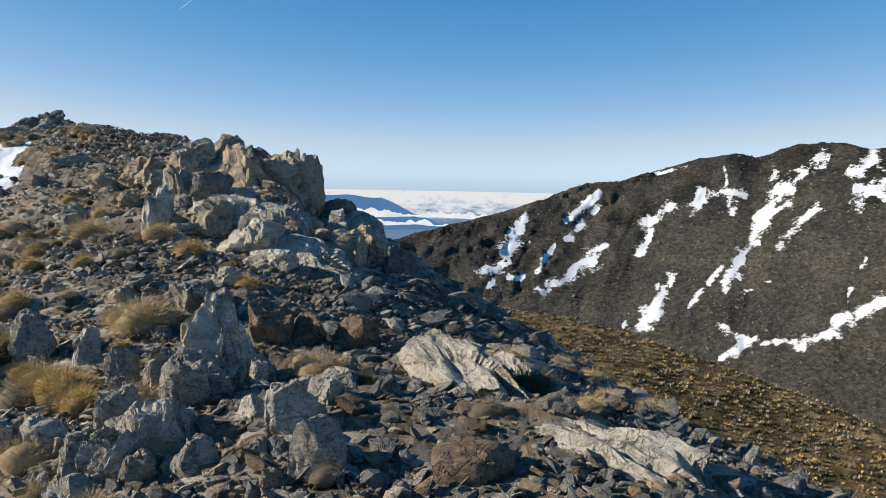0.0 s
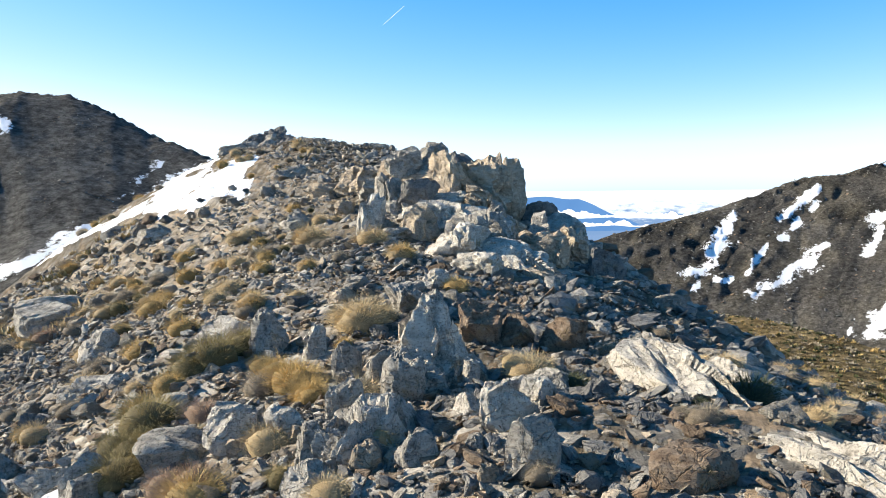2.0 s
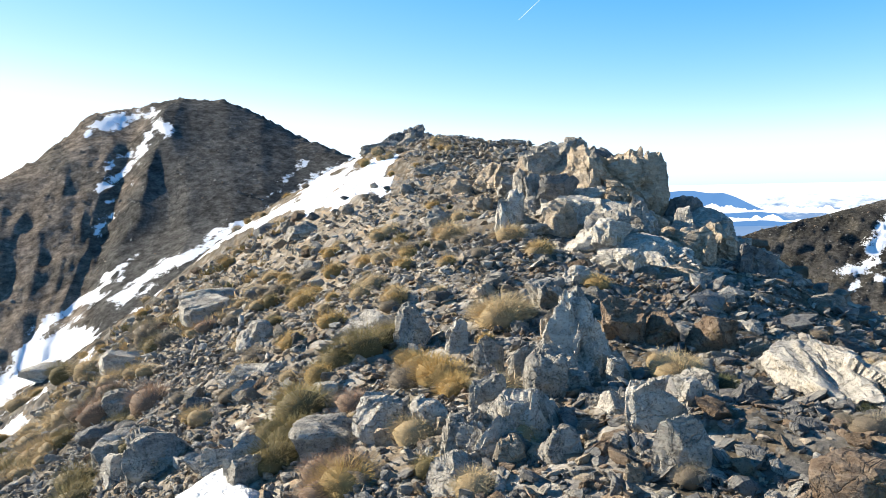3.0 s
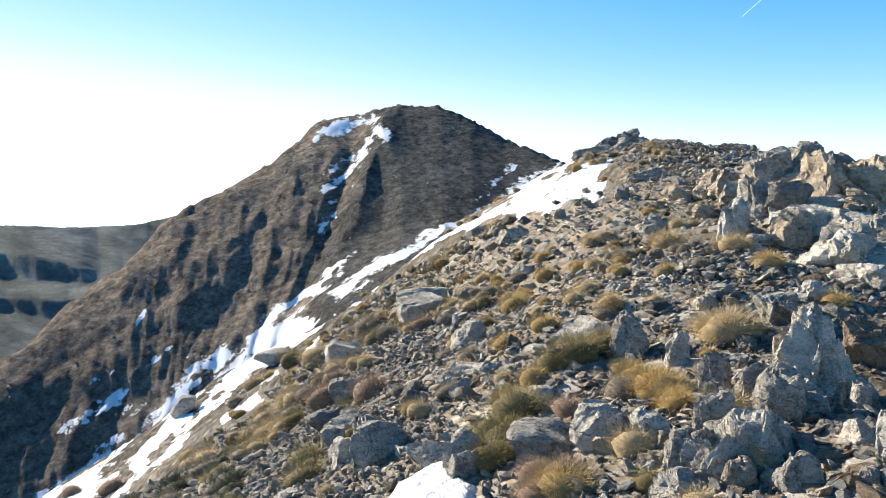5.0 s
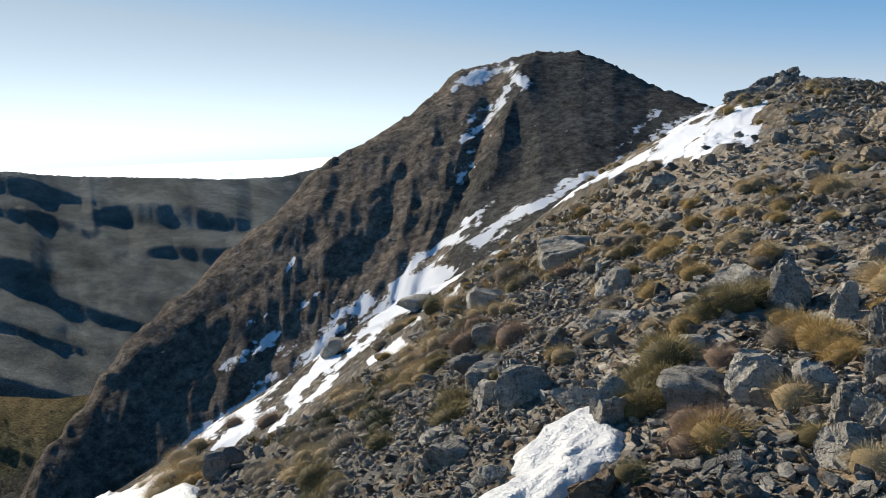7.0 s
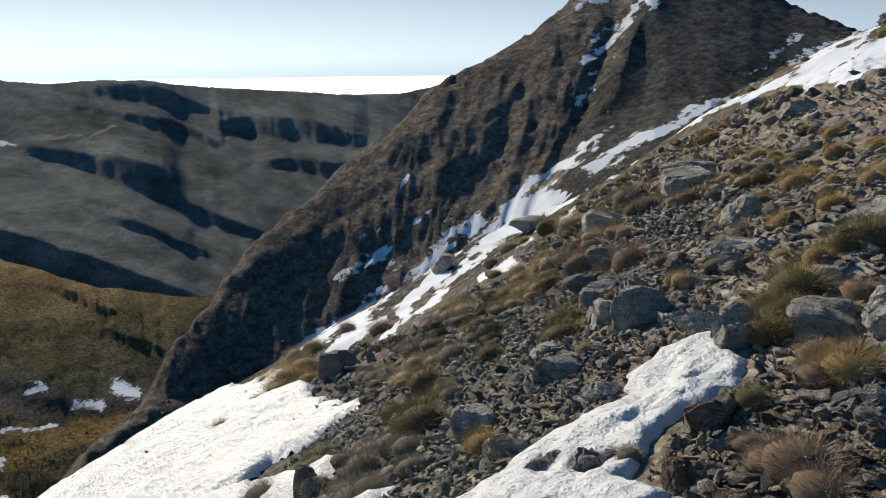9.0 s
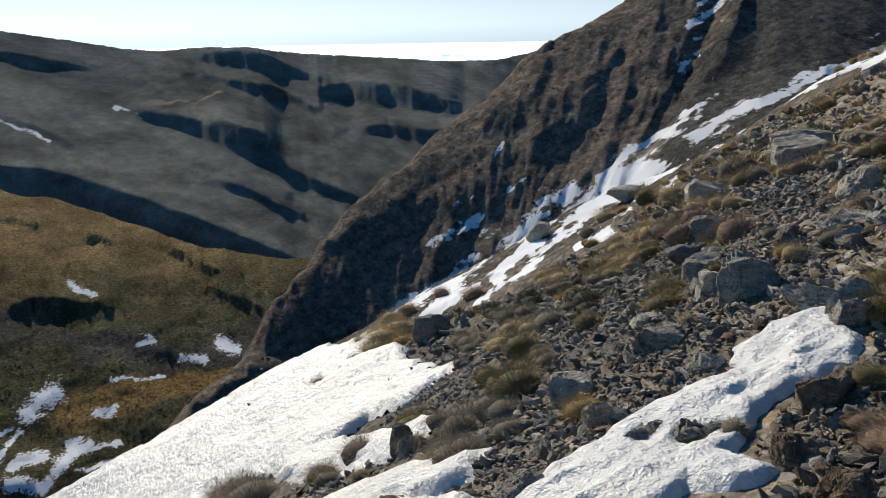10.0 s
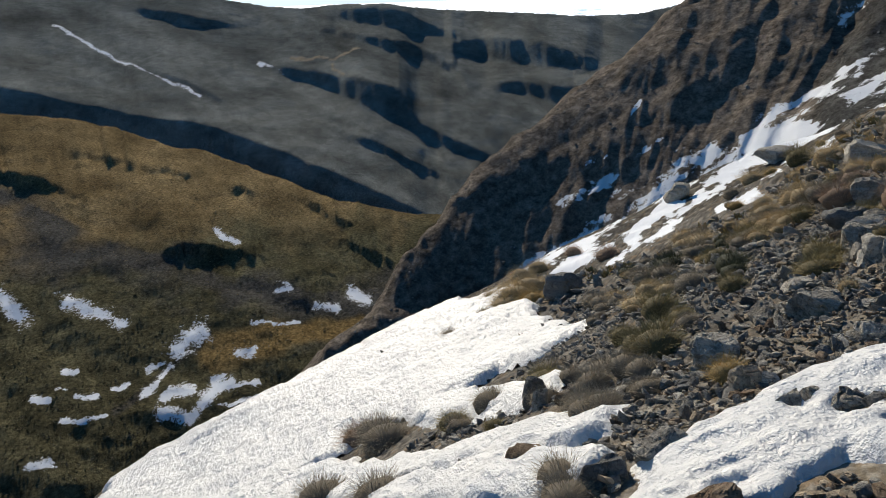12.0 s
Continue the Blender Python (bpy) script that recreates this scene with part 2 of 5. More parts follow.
def crest(az, r, nodes, front, back, ease=0.0, reach=1e9, smooth=False):
    """A range whose crest runs through the nodes (bearing, distance, height in degrees over the eye). It falls by `front` towards the eye and by `back` beyond."""
    n = np.array(nodes)
    rc = np.interp(az, n[:, 0], n[:, 1])
    zc = rc * np.tan(np.radians(np.interp(az, n[:, 0], n[:, 2])))
    d = rc - r
    plain = rc * np.tan(np.radians(np.polyval(np.polyfit(n[:, 0], n[:, 2], 4), np.clip(az, n[0, 0], n[-1, 0]))))
    zc = np.where(d > 0, plain + (zc - plain) * np.exp(-np.maximum(d, 0) / (0.07 * rc)), zc) if smooth else zc
    soft = np.sqrt(d * d + (0.035 * rc) ** 2) - 0.035 * rc
    fall = np.where(d > 0, front * np.minimum(soft, reach) + ease * np.maximum(soft - reach, 0), back * soft)
    outside = np.maximum(n[0, 0] - az, 0) + np.maximum(az - n[-1, 0], 0)
    return zc - fall - outside * rc * 0.02 + EYE, d


WEST_PEAK = [(-84, 110, -25.5), (-80.2, 118, -23.4), (-71.8, 150, -13.3), (-68.4, 158, -10.7), (-64.8, 166, -8.0), (-61, 175, -4.8), (-57.2, 185, -2.1), (-53.2, 195, 0.5), (-49.9, 205, 2.6), (-47, 214, 4.5), (-43.6, 216, 5.3), (-42.4, 214, 5.55), (-39.1, 210, 5.45), (-36.9, 200, 4.4), (-34.5, 190, 3.1), (-30.9, 175, 1.5), (-27, 165, 0.0), (-20, 160, -4)]
EAST_RANGE = [(-9, 360, -7), (-3.9, 380, -4.9), (-1, 390, -4.1), (3.9, 410, -2.8), (6.3, 420, -2.0), (8.7, 430, -1.1), (10.3, 440, -0.5), (12.6, 445, -0.35), (15.1, 450, 0.5), (17.9, 455, 1.45), (20.4, 458, 1.7), (21.5, 462, 1.4), (22.9, 460, 1.9), (24.2, 460, 2.4), (26.9, 455, 2.5), (28.3, 455, 2.1), (34, 450, 2.4), (50, 440, 1.5), (70, 420, -2)]
EAST_SPUR = [(-6, 120, -8.6), (1.5, 95, -8.45), (4.9, 88, -9.7), (9, 82, -10.2), (13.1, 78, -11.0), (19.7, 72, -12.8), (26.9, 66, -14.7), (30.2, 62, -15.8), (45, 55, -20)]
VALLEY_HILL = [(-130, -3.0), (-110, -5.6), (-103.1, -6.9), (-101.2, -7.2), (-99.0, -7.7), (-96.7, -8.4), (-94.6, -9.4), (-93.3, -10.0), (-91.0, -10.5), (-88.9, -11.6), (-86.6, -12.6), (-84.2, -13.8), (-81.8, -14.8), (-79.4, -15.3), (-76.2, -16.0), (-60, -18)]
FAR_HILLS = [(-130, 1.0), (-101, 1.0), (-95.6, 0.6), (-92.5, 0.1), (-89.2, -0.5), (-85.8, -1.1), (-83.4, -1.35), (-81.0, -1.15), (-77.8, -1.2), (-75.0, -1.6), (-71.7, -1.9), (-68.6, -2.05), (-65.0, -2.4), (-60.4, -2.4), (-58.0, -1.9), (-50, -1.8), (-42, -6)]
# scarps of the two hills: bearing and height in degrees along the rim, and along the foot
FAR_SCARPS = [
    ([(-115, -3.0), (-102.8, -5.2), (-97.8, -7.0), (-94.4, -8.0), (-90.1, -8.9), (-86.4, -10.7), (-83.3, -12.1), (-78.5, -14.6), (-75.1, -16.4)], [(-115, -6.5), (-103.2, -8.0), (-98.0, -8.6), (-94.7, -10.3), (-89.6, -12.0), (-83.5, -14.8), (-78.6, -16.4), (-75.2, -17.0)]),
    ([(-85.2, -5.2), (-82.7, -5.6), (-79.6, -6.3), (-77.0, -7.1), (-75.7, -9.4), (-73.3, -10.7), (-70.4, -12.0)], [(-84.9, -6.0), (-81.3, -7.3), (-79.8, -8.7), (-77.4, -9.6), (-74.1, -11.4), (-70.4, -12.7)]),
    ([(-80.7, -10.1), (-78.4, -10.9), (-75.6, -12.7), (-73.3, -13.7)], [(-80.6, -10.7), (-78.5, -11.7), (-75.6, -13.2), (-73.3, -13.9)]),
    ([(-82.1, -2.7), (-79.1, -3.3), (-76.3, -3.9), (-73.1, -5.5), (-72.0, -7.1)], [(-81.2, -3.1), (-77.8, -4.3), (-75.3, -5.1), (-72.8, -6.3), (-72.1, -7.5)]),
    ([(-81.3, -1.5), (-78.2, -1.4), (-76.2, -2.0), (-72.6, -3.5)], [(-80.4, -2.3), (-77.7, -2.9), (-75.5, -3.3), (-72.6, -4.0)]),
    ([(-73.0, -4.0), (-70.7, -3.7), (-66.8, -4.2), (-63.2, -5.3)], [(-72.3, -5.0), (-68.9, -6.0), (-64.9, -6.2), (-63.2, -6.2)]),
    ([(-70.1, -6.7), (-66.5, -7.0), (-60.0, -7.6)], [(-68.2, -7.8), (-66.0, -8.6), (-60.0, -9.8)]),
    ([(-93.5, -4.9), (-91.3, -6.0), (-89.4, -7.2)], [(-93.4, -5.2), (-91.2, -6.5), (-89.4, -7.5)]),
    ([(-94.0, -0.9), (-91.0, -1.5), (-88.0, -2.2)], [(-94.0, -1.5), (-91.0, -2.3), (-88.0, -2.5)]),
]
HILL_SCARPS = [
    ([(-99.3, -9.8), (-97.0, -10.5), (-95.3, -11.1)], [(-99.1, -10.3), (-97.1, -11.1), (-95.3, -11.4)]),
    ([(-95.7, -11.3), (-93.5, -11.6), (-91.7, -12.4)], [(-95.7, -11.6), (-93.6, -12.5), (-91.8, -12.9)]),
    ([(-89.8, -13.3), (-88.6, -13.3), (-87.7, -13.9)], [(-89.8, -13.8), (-88.8, -14.4), (-87.7, -14.2)]),
    ([(-85.9, -14.1), (-84.1, -14.6), (-81.9, -16.0), (-80.5, -16.7)], [(-85.8, -14.7), (-83.6, -15.8), (-82.0, -16.6), (-80.5, -17.1)]),
    ([(-94.8, -16.9), (-92.7, -16.9), (-90.4, -17.5), (-87.6, -18.4)], [(-94.9, -18.6), (-92.9, -18.5), (-90.5, -18.5), (-87.7, -18.9)]),
    ([(-106.8, -9.9), (-103.8, -10.5), (-101.9, -11.1), (-99.2, -12.8)], [(-107.2, -11.5), (-104.1, -11.8), (-102.2, -12.7), (-99.2, -13.3)]),
    ([(-82.5, -17.4), (-80.4, -18.2), (-77.9, -19.5)], [(-82.5, -17.8), (-80.5, -19.0), (-77.9, -20.0)]),
]


class Hillside:
    """A hill that rises away from the ridge: from its foot (distance, height in degrees) it climbs along each bearing by its own slope, steeply at the scarps, up to its crest."""
    def __init__(self, crest_line, scarps, start, low, gentle, steep, back, seed, grain, ragged, depth):
        self.az, el = np.linspace(-130, -42, 700), np.linspace(low, 1.5, 560)
        step = radians(el[1] - el[0])
        a, e = np.meshgrid(self.az, el, indexing="ij")
        top = np.interp(self.az, *np.array(crest_line).T)
        along, across = a - 0.45 * e, e + 0.42 * a
        warp = fbm(a, e, 2.2, 5, seed) * 0.9 + fbm(a, e, 0.6, 4, seed + 3) * ragged
        plain = gentle(e) - np.tan(np.radians(e))
        rate, folds = plain, plain * (1 + grain * (fbm(along * 0.22, across, 1.5, 5, seed + 11) * 2.4 + fbm(a, e, 0.9, 4, seed + 21) * 0.8))
        calm = np.ones_like(a)
        for rim, foot in scarps:
            rim, foot = np.array(rim), np.array(foot)
            up = np.interp(a, *rim.T)
            up, down = up + warp * 0.3, up + (np.interp(a, *foot.T) - up) * depth + warp * 0.5
            inside = np.clip((up - e) / 0.10 + 0.5, 0, 1) * np.clip((e - down) / (0.35 * (up - down).clip(0.2)), 0, 1)
            ends = np.clip(np.minimum(a - rim[0, 0], rim[-1, 0] - a) / 2.4 + 0.35, 0, 1)
            inside = inside * ends * ends * (3 - 2 * ends)
            rate, calm = rate + (plain + steep - rate) * inside, calm * (1 - inside)
        even, drift = step / plain, np.zeros_like(a)
        for field, length, share in ((rate, 8.0, 1.0), (folds, 4.0, calm)):
            wave, gone, keep = (step / np.maximum(field, plain * 0.4) - even) * share, 0.0, math.exp(-(el[1] - el[0]) / length)
            for k in range(len(el)):
                gone = gone * keep + wave[:, k]
                drift[:, k] += gone
        lr = np.maximum.accumulate(np.log(start) + np.cumsum(even, 1) + drift, 1) + np.arange(len(el)) * 1e-7
        self.lr = np.linspace(np.log(start), np.log(3500), 900)
        self.z = np.empty((len(self.az), len(self.lr)))
        for i in range(len(self.az)):
            seen = el <= top[i]
            rr, zz = np.exp(lr[i, seen]), np.exp(lr[i, seen]) * np.tan(np.radians(el[seen]))
            ends = np.minimum(rr[-1], 3300.0)
            self.z[i] = np.interp(np.exp(self.lr), rr, zz) - np.maximum(np.exp(self.lr) - ends, 0) * back

    def height(self, az, r):
        i = np.clip((az - self.az[0]) / (self.az[1] - self.az[0]), 0, len(self.az) - 1.001)
        k = (np.log(r) - self.lr[0]) / (self.lr[1] - self.lr[0])
        low = np.maximum(-k, 0) * 4.0
        k = np.clip(k, 0, len(self.lr) - 1.001)
        i0, k0 = i.astype(int), k.astype(int)
        fi, fk = i - i0, k - k0
        z = (self.z[i0, k0] * (1 - fk) + self.z[i0, k0 + 1] * fk) * (1 - fi) + (self.z[i0 + 1, k0] * (1 - fk) + self.z[i0 + 1, k0 + 1] * fk) * fi
        return z - low - 40 * (np.maximum(az + 44, 0) + np.maximum(-150 - az, 0)) + EYE


valley_hill = Hillside(VALLEY_HILL, HILL_SCARPS, 255, -36.0, lambda e: np.interp(e, [-30, -25, -22, -8], [0.0, 0.02, 0.11, 0.08]), 0.9, 0.45, 901, 0.30, 2.2, 0.6)
far_hills = Hillside(FAR_HILLS, FAR_SCARPS, 880, -19.0, lambda e: np.interp(e, [-19, -6, 1], [0.15, 0.17, 0.23]), 0.8, 0.25, 951, 0.22, 0.25, 0.9)


def land(x, y):
    """Height of the whole land without its stones, and the share of each region."""
    x, y = np.asarray(x, float), np.asarray(y, float)
    r, az = np.hypot(x, y), np.degrees(np.arctan2(x, y))
    near = near_ground(x, y)
    near = near + fbm(x, y, 2.2, 3, 11) * np.clip(r / 12, 0.15, 0.5)
    if r.max() < 45:
        return near, np.zeros(near.shape, int)
    bent = az + fbm(x, y, 14, 3, 39) * 2.4 * np.clip((-44 - az) / 6 + 1, 0, 1)
    west, d = crest(bent, r, WEST_PEAK, np.interp(az, [-64, -28], [0.56, 0.44]), 0.6, 0.30, 58)
    arc = np.radians(az) * r
    rib_line = np.interp(d, [0, 12, 30, 55, 70, 110], [-42.4, -42.9, -43.2, -45.2, -47.0, -52.0]) + fbm(x, y, 9, 3, 35) * 0.9
    beside = bent - rib_line
    rough = np.clip(0.25 - beside / 1.5, 0.08, 1)
    west = west + (2.0 * np.exp(-abs(beside) / 1.3) - 1.6 * np.exp(-((beside + 2.4) / 1.2) ** 2)) * np.clip(d / 14, 0, 1) * np.clip((80 - d) / 30, 0, 1)
    skew = az * 3.5 + 0.22 * d + fbm(x, y, 24, 4, 33) * 9
    rib = (fbm(skew, d * 0.3, 16.0, 3, 31, True) - 0.5) * 1.5 + (fbm(skew, d * 0.5, 5.0, 4, 32, True) - 0.5) * 0.75
    west = west + rib * np.clip(abs(d) * 0.05, 0.15, 1.4) * rough + fbm(x, y, 8, 5, 37) * (0.5 + 1.6 * rough) + (fbm(x, y, 2.6, 2, 38, True) - 0.5) * 1.5 * np.exp(-(d / 5) ** 2)
    east, d = crest(az, r, EAST_RANGE, 0.60, 0.5, 0.45, 200, True)
    rib = fbm(arc + 0.35 * d + fbm(x, y, 60, 3, 43) * 40, d * 0.35, 40.0, 4, 41, True) - 0.5
    crags = np.clip(fbm(arc, d, 45, 3, 45) * 5 + 0.9 - d / 120, 0, 1)
    east = east + rib * np.clip(abs(d) * 0.06, 0.4, 6.0) + (fbm(x + 0.5 * d, y, 8, 5, 47, True) - 0.6) * (0.8 + 4.0 * crags) * np.clip((d + 25) / 30, 0.5, 1)
    spur, d = crest(az, r, EAST_SPUR, 0.02, 0.55)
    spur = spur + fbm(x, y, 12, 4, 51) * np.clip(abs(d) * 0.05, 0.6, 1.6)
    hill = valley_hill.height(az, r) + fbm(x, y, 11, 4, 63) * 1.6 + (fbm(x, y, 34, 4, 61, True) - 0.5) * 3.0
    dist = far_hills.height(az, r) + fbm(x, y, 40, 5, 77) * 5
    west_side = np.clip((-25 - az) / 20, 0, 1) * (az > -175)
    floor = EYE - 188 - np.maximum(r - 420, 0) * (0.02 * west_side + 0.12 * (1 - west_side)) + fbm(x, y, 60, 4, 81) * 5 - 300 * np.clip((150 - r) / 150, 0, 1)
    floor = floor - np.clip((r - 560) / 240, 0, 1) * 170 * west_side
    floor = np.where(r > 3600, floor - (r - 3600) * 0.2, floor)
    layers = np.stack([near, west, east, spur, hill, dist, floor])
    return layers.max(0), layers.argmax(0)


def ground_z(x, y):
    x, y = np.array([x]), np.array([y])
    r = np.hypot(x, y)
    if r[0] < 25:
        return float((near_ground(x, y) + fbm(x, y, 2.2, 3, 11) * np.clip(r / 12, 0.15, 0.5))[0])
    return float(land(x, y)[0][0])


def strokes(a, b, lists, wobble):
    """How deep a place (a, b) lies inside the nearest of many strokes (a0, b0, a1, b1, half width): 1 in the middle, 0 at the edge."""
    a, b = a + fbm(a, b, 1.1, 4, 251) * 0.7, b + fbm(a, b, 1.1, 4, 261) * 0.7
    best = np.full(a.shape, -3.0)
    for a0, b0, a1, b1, w in lists:
        da, db = a1 - a0, b1 - b0
        k = np.clip(((a - a0) * da + (b - b0) * db) / max(da * da + db * db, 1e-9), 0, 1)
        best = np.maximum(best, 1 - np.hypot(a - a0 - k * da, b - b0 - k * db) / max(w * 1.3, 0.10))
    return np.clip(best + wobble, -3, 1)


# snow lying on the far slopes: strokes in degrees of bearing and height as seen from the ridge
SNOW_EAST_A = [(6.2, -2.7, 5.3, -4.5, 0.22), (5.3, -4.5, 4.2, -6.5, 0.44), (4.2, -6.5, 3.1, -7.1, 0.28), (3.7, -7.5, 3.4, -8.2, 0.22), (4.9, -7.4, 6.0, -7.3, 0.14), (11.1, -1.1, 9.0, -3.3, 0.22), (10.1, -3.2, 9.1, -4.5, 0.22), (11.7, -1.7, 10.8, -2.5, 0.17), (8.3, -4.8, 7.0, -6.7, 0.17), (11.8, -4.6, 10.6, -5.5, 0.14), (10.9, -5.8, 9.4, -7.0, 0.44), (9.4, -7.0, 7.3, -8.3, 0.28), (16.2, -1.9, 14.4, -3.4, 0.28), (14.8, -3.7, 14.2, -5.2, 0.25), (15.0, 0.5, 17.0, 0.8, 0.08)]
SNOW_EAST_B = [(18.3, -0.9, 17.7, -1.7, 0.39), (19.6, -0.9, 21.0, -1.0, 0.28), (19.5, 0.9, 19.7, -0.4, 0.11), (20.0, -1.6, 20.1, -2.2, 0.17), (22.8, 0.7, 22.7, 0.2, 0.22), (23.5, -0.4, 22.3, -2.6, 0.39), (22.3, -2.6, 21.0, -5.2, 0.33), (21.0, -5.2, 19.9, -7.1, 0.39), (19.8, -5.8, 17.7, -8.8, 0.14), (23.8, -1.5, 22.8, -2.2, 0.17), (25.7, 1.8, 24.2, 0.5, 0.28), (25.6, 1.0, 24.7, 0.8, 0.14), (25.5, -1.7, 24.2, -3.0, 0.25), (24.2, -3.0, 23.1, -4.4, 0.19), (28.6, 1.5, 27.6, 0.6, 0.33)]
SNOW_EAST_C = [(29.2, 0.3, 27.9, -1.4, 0.39), (29.2, -0.9, 27.9, -0.4, 0.28), (16.3, -7.1, 15.4, -9.0, 0.39), (15.6, -8.7, 14.4, -10.5, 0.50), (13.6, -9.6, 13.1, -10.5, 0.11), (20.0, -10.0, 21.1, -10.9, 0.28), (21.1, -10.9, 22.3, -10.6, 0.28), (21.6, -11.1, 19.9, -12.3, 0.19), (29.7, -7.4, 27.1, -9.3, 0.39), (27.1, -9.6, 24.9, -10.8, 0.33), (25.1, -10.5, 22.3, -11.1, 0.14), (28.6, -4.8, 28.2, -5.5, 0.14), (27.8, -7.0, 27.6, -8.0, 0.11), (22.5, -6.8, 23.0, -6.7, 0.11), (21.4, -7.5, 21.9, -7.5, 0.11)]
SNOW_WEST_A = [(-28.8, 0.5, -34.5, -1.3, 0.91), (-34.5, -1.3, -39.5, -3.6, 0.45), (-39.5, -3.6, -45.3, -7.0, 0.53), (-45.3, -7.0, -49.5, -9.7, 0.66), (-49.5, -9.7, -54.9, -13.4, 0.99), (-54.9, -13.4, -61.7, -17.7, 1.07), (-61.7, -17.7, -67.9, -20.0, 0.91), (-45.3, -4.5, -46.9, -6.6, 0.29), (-47.4, -6.5, -51.9, -9.6, 0.33), (-51.9, -10.0, -57.7, -14.0, 0.25), (-53.3, -14.9, -56.2, -15.7, 0.37), (-61.4, -13.3, -65.2, -15.6, 0.33), (-58.3, -10.8, -61.4, -13.3, 0.12), (-43.6, 3.9, -43.2, 3.5, 0.33), (-44.3, 3.2, -44.9, 2.0, 0.21)]
SNOW_WEST_B = [(-45.5, 1.6, -47.0, -0.0, 0.49), (-46.7, 1.2, -47.6, -0.4, 0.33), (-47.0, -1.2, -47.9, -2.8, 0.37), (-44.0, 4.8, -46.7, 4.2, 0.29), (-47.1, 4.1, -48.1, 3.3, 0.21), (-60.1, -8.2, -60.7, -9.5, 0.12), (-62.5, -12.0, -63.6, -12.7, 0.16)]
SNOW_VALLEY_A = [(-101.5, -19.4, -98.3, -21.5, 0.40), (-94.9, -23.9, -92.9, -22.9, 0.54), (-97.7, -26.6, -95.5, -25.1, 0.22), (-97.2, -25.0, -96.0, -24.7, 0.14), (-90.5, -24.9, -89.4, -24.9, 0.29), (-91.4, -26.5, -93.5, -27.8, 0.40), (-91.0, -26.9, -89.4, -27.0, 0.22), (-92.6, -26.3, -91.8, -26.1, 0.18), (-96.6, -28.1, -94.2, -28.4, 0.40), (-96.2, -26.9, -94.3, -26.8, 0.29), (-81.6, -21.5, -80.4, -22.2, 0.40), (-84.3, -22.3, -82.8, -22.5, 0.22), (-87.3, -20.9, -85.9, -20.9, 0.18), (-87.0, -20.2, -86.0, -20.7, 0.14), (-89.2, -22.9, -85.9, -23.2, 0.13)]
SNOW_VALLEY_B = [(-91.0, -16.2, -89.7, -17.0, 0.22), (-103.5, -26.9, -101.8, -27.2, 0.15), (-101.8, -27.2, -100.5, -27.2, 0.13), (-104.9, -25.1, -104.0, -25.5, 0.15), (-103.5, -24.9, -102.6, -25.1, 0.13), (-102.0, -25.7, -100.8, -25.8, 0.15), (-99.6, -25.8, -98.5, -25.5, 0.15), (-105.9, -29.2, -104.6, -29.3, 0.22), (-102.5, -23.8, -101.7, -24.0, 0.15), (-92.3, -28.2, -88.6, -27.9, 0.13), (-105.5, -18.3, -104.5, -20.0, 0.50)]
SNOW_FAR_A = [(-99.2, -1.8, -97.0, -3.3, 0.08), (-97.0, -3.3, -94.8, -4.6, 0.08), (-94.8, -4.6, -92.1, -6.0, 0.08), (-92.1, -6.0, -90.8, -7.0, 0.09), (-86.7, -4.8, -84.9, -5.7, 0.06)]
SNOW_EAST = SNOW_EAST_A + SNOW_EAST_B + SNOW_EAST_C
SNOW_WEST = SNOW_WEST_A + SNOW_WEST_B
SNOW_VALLEY = SNOW_VALLEY_A + SNOW_VALLEY_B
SNOW_FAR = SNOW_FAR_A


